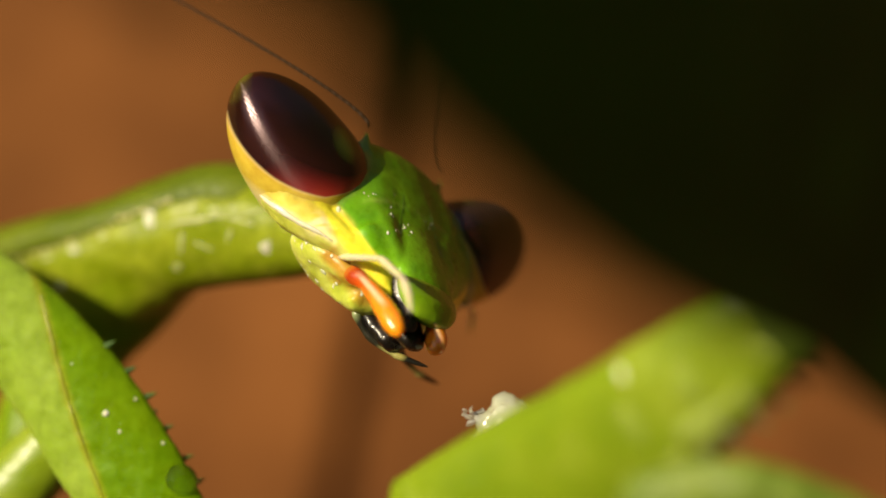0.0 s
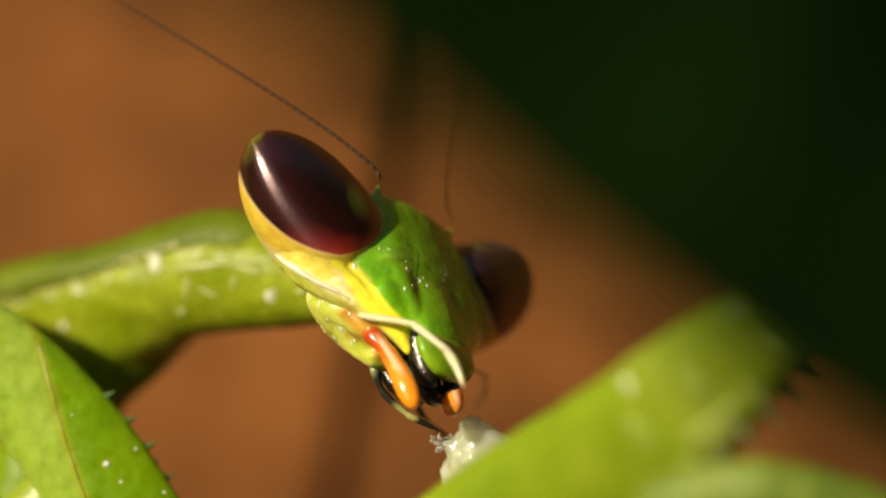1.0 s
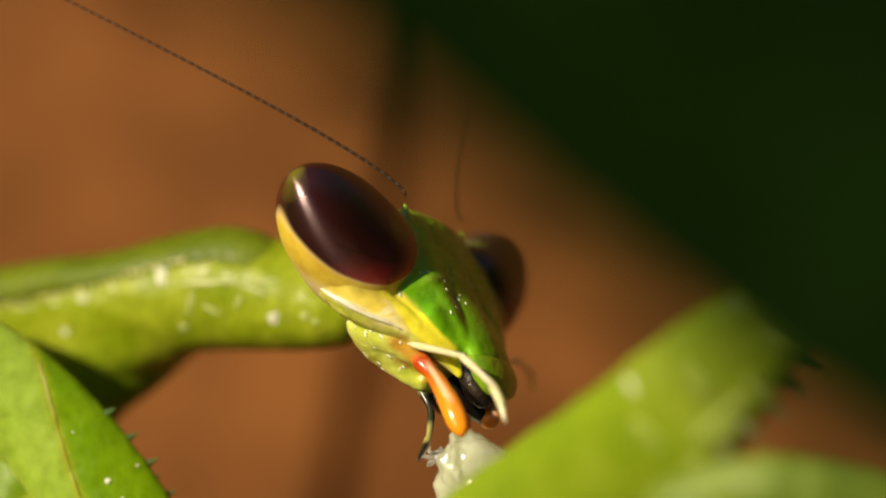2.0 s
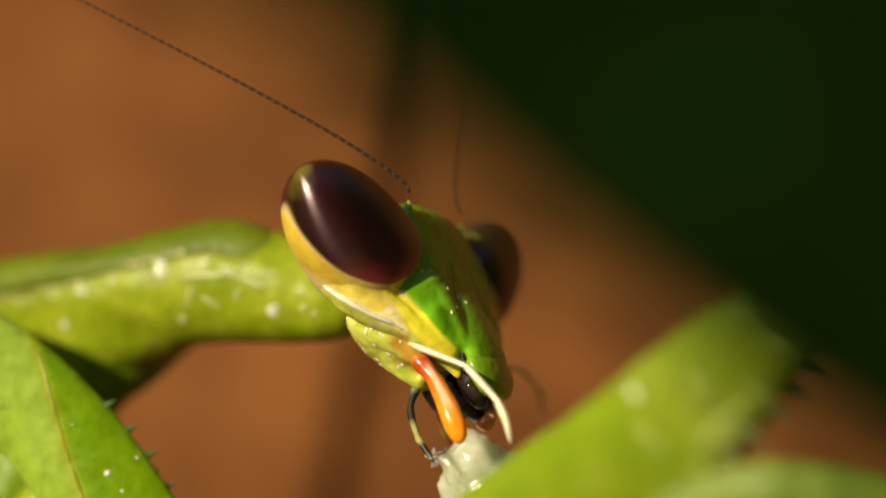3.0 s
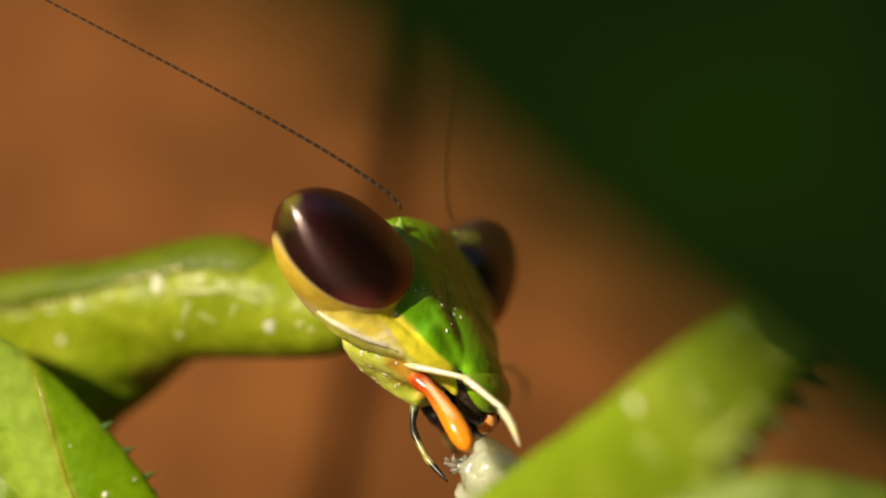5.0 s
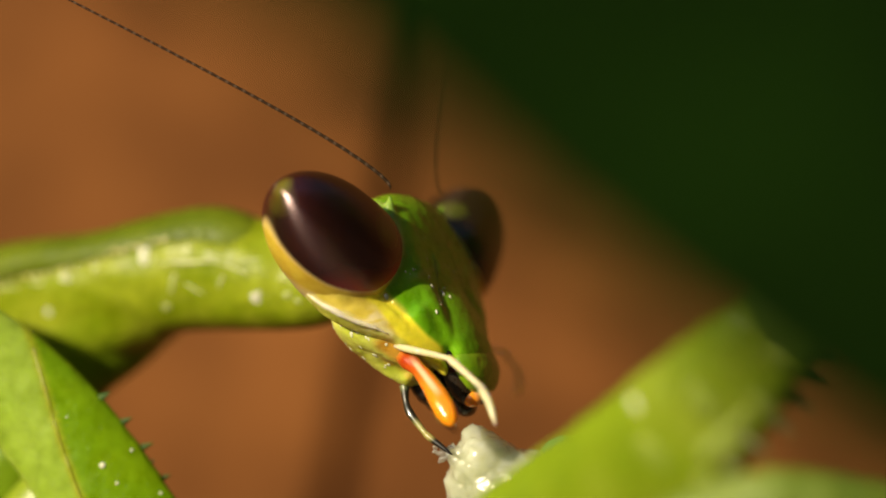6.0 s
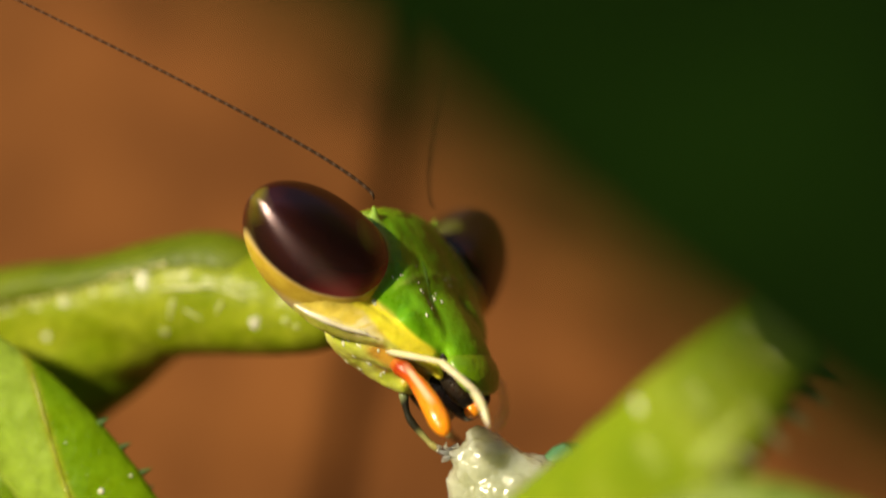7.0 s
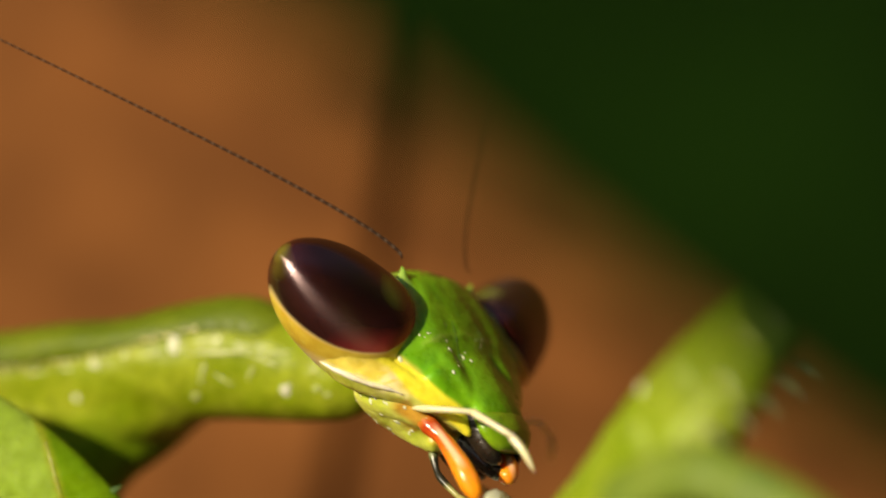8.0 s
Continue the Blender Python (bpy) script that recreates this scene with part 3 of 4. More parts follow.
    part("labrum", tube(bmesh.new(), [(0, -1.05, -2.6, 0.85, 0.25), (0, -1.08, -2.9, 1.08, 0.36), (0, -1.12, -3.3, 1.06, 0.36), (0, -1.1, -3.65, 0.8, 0.28), (0, -1.06, -3.85, 0.45, 0.18)], seg=28, n=36, rough=0.02), M_FACE, head, "rounded green upper lip")
    # under side of the head: lower lip and its fleshy folds
    under = []
    for z, w, f, b in spline([(-0.5, 1.9, 0.5, 1.7), (-0.9, 2.55, 0.3, 1.98), (-1.5, 2.5, 0.05, 1.9), (-2.1, 2.05, -0.15, 1.58), (-2.7, 1.5, -0.3, 1.1), (-3.15, 0.95, -0.1, 0.75)], 22):
        under.append(ring_of(w, f, b, z, 32, 0.85))
    flesh = [loft(bmesh.new(), under)]
    rng = random.Random(11)
    for s in (-1, 1):
        flesh.append(tube(bmesh.new(), [(s * 2.3, 1.3, -0.9, 0.3, 0.35), (s * 2.25, 0.7, -1.55, 0.36, 0.42), (s * 1.85, 0.2, -2.15, 0.34, 0.36), (s * 1.45, -0.05, -2.7, 0.24, 0.26)]))
        flesh.append(tube(bmesh.new(), [(s * 1.7, 1.3, -1.5, 0.3, 0.3), (s * 1.45, 0.95, -2.2, 0.3, 0.3), (s * 1.2, 0.6, -2.8, 0.24, 0.24), (s * 1.0, 0.35, -3.15, 0.16, 0.16)]))
        for k in range(7):
            u = k / 6
            c = Vector((s * (2.2 - 1.15 * u + rng.uniform(-0.15, 0.1)), 1.3 - 0.95 * u + rng.uniform(-0.35, 0.0), -1.0 - 1.85 * u))
            flesh.append(blob(bmesh.new(), c, (rng.uniform(0.22, 0.4), rng.uniform(0.18, 0.32), rng.uniform(0.16, 0.28)), Matrix.Rotation(rng.uniform(-1, 1), 3, "Y"), 16, 10))
    labium = part("labium", blended(flesh, 0.07, 26, lip_pigment, 0.03), M_SKIN, head, "pale yellow-green lower lip with fleshy folds")
    part("lacinia", tube(bmesh.new(), [(0, 0.1, -2.8, 0.75, 0.4), (0, -0.15, -3.4, 0.7, 0.4), (0, -0.4, -3.95, 0.5, 0.3), (0, -0.55, -4.3, 0.28, 0.18)], seg=18), M_BLACK, head, "shiny black inner jaws")
    part("mouth_lining", tube(bmesh.new(), [(0, 0.6, -2.7, 0.85, 0.3), (0, 0.5, -3.2, 0.75, 0.34), (0, 0.3, -3.65, 0.55, 0.3), (0, 0.1, -4.0, 0.35, 0.2)], seg=22, n=24, rough=0.06), M_BLACK, head, "dark wet mouth lining")
    for s in (-1, 1):
        e = part("compound_eye", eye_mesh(), M_EYE, head, "glossy dark purple compound eye, amber below")
        e.matrix_basis = eye_matrix(s)
        part("mandible", tube(bmesh.new(), [(s * 0.98, -0.85, -1.95, 0.04, 0.1), (s * 0.98, -0.82, -2.55, 0.06, 0.16), (s * 0.84, -0.7, -3.1, 0.1, 0.24), (s * 0.6, -0.72, -3.65, 0.18, 0.28), (s * 0.3, -0.82, -4.05, 0.16, 0.2)]), M_BLACK, head, "shiny black mandible")
        part("cheek_fold", tube(bmesh.new(), [(s * 3.86, 1.2, -0.32, 0.02, 0.03), (s * 3.77, 0.93, -0.67, 0.05, 0.07), (s * 3.6, 0.69, -0.95, 0.06, 0.08), (s * 3.25, 0.41, -1.31, 0.06, 0.08), (s * 2.9, 0.11, -1.58, 0.05, 0.06), (s * 2.55, -0.12, -1.86, 0.02, 0.03)], seg=10, n=24, rough=0.03), M_FOLD, head, "cream fold under the cheek")
    skin = surface(head)
    for s in (-1, 1):
        line = []
        for x, z in spline([(0.5, 0.2), (0.62, -0.4), (0.78, -1.0), (0.88, -1.5)], 8):
            hit = skin.ray_cast(Vector((s * x, -4, z)), Vector((0, 1, 0)))[0]
            line.append((hit.x, hit.y + 0.01, hit.z, 0.014, 0.02))
        part("suture", tube(bmesh.new(), line, seg=8, n=24), M_SEAM, head, "thin dark seam on the face")
    # pale beads set on the face to imitate small sun highlights
    for k in range(22):
        x, z = rng.choice(((-1.7, -0.35), (-1.1, -0.7), (-0.5, -1.2), (-1.9, 0.6), (0.5, -0.4), (-1.5, -1.5), (-0.8, -2.2)))
        x, z = x + rng.gauss(0, 0.18), z + rng.gauss(0, 0.22)
        hit, nrm = skin.ray_cast(Vector((x, -4, z)), Vector((0, 1, 0)))[:2]
        if hit is None:
            continue
        r = rng.choice((0.016, 0.02, 0.026, 0.04))
        part("water_droplet", blob(bmesh.new(), hit, (r, r * rng.uniform(1, 1.8), r * 0.6), nrm.to_track_quat("Z", "Y").to_matrix(), 8, 6), M_GLINT, head)
    lip = surface(labium)
    # flat pale beads imitate the white highlight dashes on lip and cheek
    for k in range(64):
        y, z = rng.uniform(-0.2, 1.9), rng.uniform(-2.9, -0.8)
        for tree in (lip, skin):
            hit, nrm = tree.ray_cast(Vector((-5, y - 0.4, z)), Vector((1, 0.1, 0)))[:2]
            if hit is not None:
                break
        if hit is None or (hit - Vector((-EYE_C.x, EYE_C.y, EYE_C.z))).length < 2.3:
            continue
        r = rng.choice((0.025, 0.03, 0.04, 0.06))
        part("water_droplet", blob(bmesh.new(), hit, (r, r * rng.uniform(1.2, 2.4), r * 0.3), nrm.to_track_quat("Z", "Y").to_matrix(), 8, 6), M_GLINT, head)
    return head


def build_palp(head, s, name, at, rows, material, label, seg=10, rough=0.0):
    """A jointed feeler; local x runs from its root to its tip."""
    return part(name, tube(bmesh.new(), rows, seg=seg, n=36, up=(0, 1, 0), rough=rough), material, head, label, origin=Vector(at) * MM)


def build_antenna(head, at, length, label, thick=1.0, material=None):
    n = 220
    rings = []
    for k in range(n):
        u = k / (n - 1)
        x = length * u
        z = 0.36 * math.sin(math.pi * u ** 0.5)
        r = thick * (0.062 - 0.035 * u) * (1.0 if u < 0.1 else (1.07 if k % 2 else 0.93))
        rings.append([Vector((x, r * math.cos(q), z + r * math.sin(q))) for q in (0, 1.05, 2.1, 3.14, 4.2, 5.24)])
    return part("antenna", loft(bmesh.new(), rings), material or M_ANT, head, label, origin=Vector(at) * MM)


def limb(rows):
    """Rows of camera-view pixel and distance, with half height and half depth in pixels alike, made into mm."""
    return [(*S(px, py, dep), hh * dep / FOCAL, hd * dep / FOCAL) for px, py, dep, hh, hd in rows]


def build_neck(root):
    def deep(rows):
        return limb([(px, py, dep + 1.3, hh, hd) for px, py, dep, hh, hd in rows])
    rows = deep([(650, 575, 70.3, 40, 40), (600, 565, 70.6, 66, 66), (550, 548, 71.0, 88, 76), (500, 535, 71.3, 98, 80), (400, 524, 72, 108, 84), (300, 535, 72.5, 102, 80), (200, 553, 73, 91, 74), (60, 564, 74, 80, 66), (-120, 585, 75, 66, 60), (-320, 595, 76, 60, 55)])
    hip = deep([(360, 560, 73.4, 60, 60), (245, 615, 73.7, 92, 76), (155, 690, 73.7, 90, 74), (90, 800, 73.4, 90, 70), (20, 950, 73, 82, 64)])
    flank = deep([(350, 575, 72.8, 66, 74), (220, 600, 73.1, 84, 74), (60, 630, 74.1, 92, 66), (-120, 650, 75, 80, 60), (-320, 650, 76, 70, 55)])
    bodies = [tube(bmesh.new(), rows, seg=48, n=100), tube(bmesh.new(), hip, seg=28, n=40), tube(bmesh.new(), flank, seg=28, n=40)]
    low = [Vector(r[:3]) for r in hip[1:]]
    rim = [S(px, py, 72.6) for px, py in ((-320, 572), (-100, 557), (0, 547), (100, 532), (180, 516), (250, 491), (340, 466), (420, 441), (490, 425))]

    def pigment(p):
        n = noise.noise(p * 0.9) + 0.5 * noise.noise(p * 2.6)
        col = mixed((0.185, 0.245, 0.004), (0.285, 0.335, 0.018), 0.5 + 0.8 * n)
        col = mixed(col, (0.5, 0.55, 0.2), 0.25 * step(0.15, 0.5, noise.noise(Vector((p.x * 0.7, p.y, p.z * 1.6)) + Vector((7, 3, 2)))) * step(0.75, 0.2, abs(p.z + 1.6)))
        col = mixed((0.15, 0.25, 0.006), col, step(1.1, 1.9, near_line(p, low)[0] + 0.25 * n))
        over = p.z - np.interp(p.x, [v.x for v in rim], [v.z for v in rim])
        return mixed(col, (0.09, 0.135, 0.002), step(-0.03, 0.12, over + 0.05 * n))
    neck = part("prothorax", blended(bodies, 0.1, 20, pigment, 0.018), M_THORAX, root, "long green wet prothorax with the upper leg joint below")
    top = deep([(-320, 558, 76, 42, 57), (-120, 545, 75, 44, 63), (0, 530, 74.3, 44, 68), (100, 512, 73.6, 43, 72), (200, 500, 73, 42, 74), (300, 482, 72.5, 46, 74), (400, 470, 72, 58, 74), (470, 480, 71.5, 54, 68), (530, 500, 71.2, 30, 46)])
    shield = part("pronotum", tube(bmesh.new(), top, seg=32, n=70, rough=0.03), M_BACK, neck, "darker green back shield")
    # row of beads along the shield's edge, set into the skin
    skin = surface(neck)
    hood = surface(shield)
    eye = Vector((0, -D / MM, 0))
    rng = random.Random(8)
    for px, py in spline([(-60, 555), (0, 547), (100, 532), (180, 516), (250, 491), (330, 470)], 28):
        way = (S(px, py + rng.uniform(-3, 3), 70) - eye).normalized()
        hits = [h for h in (skin.ray_cast(eye, way)[0], hood.ray_cast(eye, way)[0]) if h is not None]
        if hits:
            r = rng.choice((0.045, 0.055, 0.065, 0.085))
            part("tubercle", blob(bmesh.new(), min(hits, key=lambda h: (h - eye).length), (r * 1.3, r * 0.6, r * 0.8), None, 8, 6), M_BEAD, neck)
    # pale shapes whose colour imitates white highlights on the wet neck
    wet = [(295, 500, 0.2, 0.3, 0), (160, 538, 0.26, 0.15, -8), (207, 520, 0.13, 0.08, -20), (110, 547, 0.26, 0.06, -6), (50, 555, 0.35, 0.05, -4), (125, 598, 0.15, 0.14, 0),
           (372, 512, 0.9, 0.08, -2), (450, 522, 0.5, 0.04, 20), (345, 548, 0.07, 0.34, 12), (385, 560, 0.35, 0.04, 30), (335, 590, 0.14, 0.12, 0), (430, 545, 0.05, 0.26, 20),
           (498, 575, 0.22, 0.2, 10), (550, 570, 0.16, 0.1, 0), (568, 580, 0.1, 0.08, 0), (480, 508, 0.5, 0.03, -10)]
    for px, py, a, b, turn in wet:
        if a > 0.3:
            # a pale streak that follows the skin, in place of a highlight
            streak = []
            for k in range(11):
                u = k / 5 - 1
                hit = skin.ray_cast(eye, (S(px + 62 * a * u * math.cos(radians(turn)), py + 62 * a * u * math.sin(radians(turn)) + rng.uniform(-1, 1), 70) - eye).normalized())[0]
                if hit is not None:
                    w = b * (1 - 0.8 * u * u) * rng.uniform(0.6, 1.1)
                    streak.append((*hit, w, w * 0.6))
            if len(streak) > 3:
                part("wet_streak", tube(bmesh.new(), streak, seg=10, n=30, rough=0.02), M_GLINT_DIM, neck)
            continue
        ray = (S(px, py, 70) - eye).normalized()
        hit, nrm = skin.ray_cast(eye, ray)[:2]
        if hit is None:
            continue
        q = Matrix.Rotation(radians(turn), 3, "Y")
        lie = Matrix((q @ Vector((1, 0, 0)), nrm.cross(q @ Vector((1, 0, 0))), nrm)).transposed()
        part("wet_patch", ragged(blob(bmesh.new(), hit, (a, b, 0.03), lie, 22, 12), 0.35 * min(a, b)), M_GLINT if min(a, b) > 0.13 else M_GLINT_DIM, neck)
    return neck


def build_near_leg(root):
    path = [(-330, 490, 70.6, 74, 46), (-170, 545, 70.2, 84, 46), (-48, 625, 69.9, 94, 46), (88, 745, 69.6, 98, 44), (208, 920, 69.3, 104, 42), (320, 1095, 69.0, 88, 38)]
    keel = [S(px, py, 67) for px, py in ((-40, 420), (10, 500), (52, 562), (74, 625), (95, 708), (120, 804), (150, 894), (189, 999), (240, 1100))]

    def pigment(p):
        q = p * (67 / (p.y + D / MM))       # where it shows against the keel
        d, on = near_line(Vector((q.x, 0, q.z)), flat)
        n = noise.noise(p * 0.8) + 0.5 * noise.noise(p * 2.4)
        col = mixed((0.115, 0.235, 0.001), (0.18, 0.305, 0.003), 0.5 + 0.5 * n)
        pale = mixed((0.23, 0.35, 0.025), (0.3, 0.42, 0.055), 0.5 + 0.5 * n)
        left = step(0.1, -0.15, q.x - on.x)
        col = mixed(col, pale, left)
        return mixed(col, (0.36, 0.36, 0.02), 0.6 * step(0.16, 0.04, d + 0.04 * noise.noise(p * 7)))
    flat = [Vector((v.x, 0, v.z)) for v in keel]
    leg = part("foreleg", pigmented(tube(bmesh.new(), limb(path), seg=90, n=150, rough=0.03, power=1.15), pigment), M_LIMB, root, "broad flat green foreleg with small dark spines")
    skin = surface(leg)
    eye = Vector((0, -D / MM, 0))
    line = []
    for v in keel[1:-1]:
        hit = skin.ray_cast(eye, (v - eye).normalized())[0]
        if hit is not None:
            line.append((*hit, 0.035, 0.035))
    part("ridge", tube(bmesh.new(), line, seg=10, n=60, rough=0.03), M_RIDGE, leg, "yellow-brown keel line")
    for px, py, l in ((232, 762, 14), (262, 808, 20), (293, 865, 18), (202, 716, 6), (325, 918, 22), (350, 960, 16), (278, 838, 5)):
        a, b = S(px - 16, py + 6, 69.5), S(px + l, py - 8, 69.4)
        m = (a + b) / 2
        part("spine", tube(bmesh.new(), [(*a, 0.17, 0.13), (*m, 0.09, 0.07), (*b, 0.015, 0.015)], seg=8, n=10), M_SPINE, leg)
    # drops on the leg: the big one clear, small ones glint-coloured
    for px, py, r in ((190, 838, 0.09), (243, 812, 0.05), (292, 890, 0.05), (215, 870, 0.05), (130, 750, 0.03), (325, 955, 0.45)):
        hit, nrm = skin.ray_cast(eye, (S(px, py, 66) - eye).normalized())[:2]
        if hit:
            part("water_droplet", blob(bmesh.new(), hit, (r, r, r * 0.5), nrm.to_track_quat("Z", "Y").to_matrix(), 14, 10), M_DROP if r > 0.3 else M_GLINT, leg)
    part("tibia", tube(bmesh.new(), limb([(180, 790, 71.6, 50, 46), (90, 900, 71.6, 62, 50), (0, 1000, 71.6, 66, 50), (-90, 1100, 71.6, 66, 50)]), seg=20, n=24), M_LEG, leg, "green shank folded behind")
    return leg


def build_far_leg(root):
    """Built about its upper end, round which it swings."""
    o = S(*FAR_PIVOT)
    def at(rows):
        return [(x - o.x, y - o.y, z - o.z, a, b) for x, y, z, a, b in limb([(px, py, dep + 2.5, hh, hd) for px, py, dep, hh, hd in rows])]
    leg = part("foreleg", tube(bmesh.new(), at([(1390, 560, 53.0, 82, 30), (1350, 592, 53.3, 90, 40), (1275, 666, 54.2, 112, 52), (1195, 746, 55.2, 130, 58), (1086, 845, 56.8, 143, 62), (985, 918, 58.2, 145, 62), (800, 1060, 60.5, 140, 58)]), seg=36, n=56, rough=0.05, power=0.9), M_LEG, root, "thick green grasping foreleg holding the prey")
    # dark cap over the leg's tip, painted for the shade there
    part("knee", tube(bmesh.new(), at([(1408, 546, 52.9, 84, 32), (1385, 566, 53.0, 90, 40), (1345, 600, 53.5, 90, 43), (1310, 632, 53.9, 82, 40)]), seg=28, n=20, power=0.9), M_KNEE_SHADE, leg, "green knee, shade at the leg's tip put into its colour")
    # long highlight on the leg, laid on as a paler strip
    part("stripe", tube(bmesh.new(), at([(1330, 690, 53.5, 14, 8), (1230, 770, 54.4, 26, 8), (1120, 860, 55.9, 28, 8), (1000, 950, 57.5, 24, 8)]), seg=12, n=30, rough=0.05), M_PALE, leg, "pale stripe along the leg, a highlight put into its colour")
    part("tibia", tube(bmesh.new(), at([(1150, 930, 54.6, 60, 40), (1320, 872, 53.6, 56, 40), (1450, 878, 53.4, 56, 40), (1650, 925, 53.6, 48, 40)]), seg=20, n=30, rough=0.08), M_SHANK, leg, "green shank folded against the thigh")
    for px, py, dx, dy in ((1440, 632, 50, 14), (1425, 664, 46, 22), (1400, 700, 44, 26), (1370, 735, 38, 28), (1335, 770, 34, 30), (1300, 808, 24, 32)):
        a, b = S(px - 25, py - 14, 56.5) - o, S(px + 0.65 * dx, py + 0.65 * dy, 56.4) - o
        m = (a + b) / 2
        part("spine", tube(bmesh.new(), [(*a, 0.16, 0.14), (*m, 0.11, 0.09), (*b, 0.04, 0.04)], seg=8, n=10), M_PSPINE, leg)
    skin = surface(leg)
    eye = Vector((0, -D / MM, 0)) - o
    # blurred highlights on the leg, laid on as pale patches
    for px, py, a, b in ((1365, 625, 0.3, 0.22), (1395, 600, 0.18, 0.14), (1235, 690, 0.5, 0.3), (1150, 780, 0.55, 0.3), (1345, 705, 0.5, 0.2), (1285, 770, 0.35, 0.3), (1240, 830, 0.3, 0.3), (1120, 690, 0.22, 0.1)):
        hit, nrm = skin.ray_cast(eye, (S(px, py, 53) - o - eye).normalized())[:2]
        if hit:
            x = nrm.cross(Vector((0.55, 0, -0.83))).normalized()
            part("wet_patch", blob(bmesh.new(), hit, (b, a, 0.05), Matrix((x, nrm.cross(x), nrm)).transposed(), 12, 8), M_GLINT if b < 0.15 else M_LEG_GLINT, leg)
    return leg


def build_food():
    food = thing("prey_flesh", pose(0, D, H), "wet whitish lump of prey flesh", "food")
    rng = random.Random(3)
    o = S(*FOOD_AT)
    lumps = []
    for k, (px, py, hh) in enumerate(spline([(822, 768, 14), (825, 790, 34), (840, 826, 62), (872, 868, 88), (930, 900, 106), (1010, 940, 108)], 16)):
        c = S(px, py, 68.0) - o
        lumps.append(blob(bmesh.new(), c + Vector((rng.uniform(-0.15, 0.15), rng.uniform(-0.2, 0.2), rng.uniform(-0.1, 0.1))), (hh * 0.0153, hh * 0.011, hh * 0.013), Matrix.Rotation(rng.uniform(-0.6, 0.6), 3, "Y"), 18, 12))
    lumps.append(blob(bmesh.new(), S(806, 866, 68.0) - o, (0.62, 0.5, 0.75), None, 18, 12))
    lumps.append(tube(bmesh.new(), [(*(S(845, 830, 67.8) - o), 0.5, 0.4), (*(S(800, 808, 67.7) - o), 0.26, 0.25), (*(S(765, 806, 67.6) - o), 0.2, 0.2)], n=12, rough=0.1))
    part("lump", blended(lumps, 0.08, 10, lambda p: mixed((0.55, 0.58, 0.4), (0.7, 0.72, 0.56), 0.5 + noise.noise(p * 1.2)), 0.07), M_FOOD, food, "milky translucent flesh")
    tag_pts = [(764, 800, 0.2), (754, 808, 0.18), (768, 814, 0.2), (776, 796, 0.16), (748, 800, 0.1), (758, 820, 0.12), (836, 838, 0.1), (828, 846, 0.08), (880, 810, 0.06)]
    for px, py, r in tag_pts:
        part("shred", ragged(blob(bmesh.new(), S(px, py, 67.6) - o, (r * 0.9, r * 0.5, r * 0.45), Matrix.Rotation(rng.uniform(0, 3), 3, "Y"), 12, 9), r * 0.6), M_FOOD, food)
    part("shell_scrap", tube(bmesh.new(), [(*(S(930, 850, 68.6) - o), 0.4, 0.2), (*(S(985, 805, 68.8) - o), 0.55, 0.3), (*(S(1040, 830, 69) - o), 0.4, 0.2)], n=12, rough=0.1), M_SCRAP, food, "bluish green scrap of shell")
    return food


# paler leg green for the painted highlights
M_LEG_GLINT = cuticle("leg_glint", (0.22, 0.31, 0.03), (0.27, 0.36, 0.05), (0.34, 0.42, 0.08), scale=800, coat=0.0)
# lighter skin tone for the neck's softer painted highlights
M_GLINT_DIM = cuticle("dim_glint", (0.36, 0.43, 0.1), (0.46, 0.52, 0.2), (0.56, 0.6, 0.32), rough=0.35, coat=0.3, sss=0.3, scale=4000, bump=0.00003)
M_SHANK = cuticle("green_shank", (0.09, 0.15, 0.008), (0.13, 0.19, 0.012), (0.18, 0.24, 0.03), scale=500, coat=0.0, rough=0.6)
M_SEAM = cuticle("seam", (0.03, 0.09, 0.003), (0.05, 0.13, 0.004), (0.08, 0.16, 0.01), coat=0.0)
M_BEAD = cuticle("yellow_bead", (0.6, 0.55, 0.15), (0.72, 0.66, 0.25), (0.85, 0.8, 0.5), coat=1.0, scale=3000)
M_RIDGE = cuticle("keel_brown", (0.27, 0.27, 0.012), (0.27, 0.31, 0.014), (0.29, 0.35, 0.03), scale=2500)
M_PSPINE = cuticle("pale_spine", (0.09, 0.1, 0.03), (0.13, 0.14, 0.05), (0.2, 0.2, 0.1), coat=0.9, scale=2000)
M_FOLD = cuticle("cream_fold", (0.72, 0.64, 0.35), (0.8, 0.76, 0.52), (0.86, 0.84, 0.66), coat=1.0, rough=0.2, scale=2000)
M_SCRAP = cuticle("shell", (0.05, 0.16, 0.08), (0.08, 0.22, 0.1), (0.2, 0.35, 0.18), coat=0.8, scale=900)
FAR_PIVOT = (1380, 565, 56.1)
FOOD_AT = (815, 780, 68.0)

ground_sheet()
board_wall()
leaf_screen()
leaf = dark_leaf()
root = mantis_root()
head = build_head(root)
neck = build_neck(root)
near_leg = build_near_leg(root)
far_leg = build_far_leg(root)
food = build_food()

# mouth feelers and antennae: roots in the head's space
PALP_ROOT, LAB_ROOT, GALEA_ROOT = (-2.2, 0.0, -2.15), (-0.95, 0.65, -2.95), (-1.8, 0.15, -2.25)
palp_rows = [(0, 0, 0, 0.09, 0.09), (0.9, 0, 0.32, 0.072, 0.072), (1.6, 0, 0.55, 0.06, 0.06), (1.8, 0, 0.56, 0.085, 0.085), (2.9, 0, 0.45, 0.07, 0.07), (3.05, 0, 0.4, 0.095, 0.095), (3.5, 0, 0.2, 0.085, 0.085), (4.0, 0, -0.15, 0.04, 0.04)]
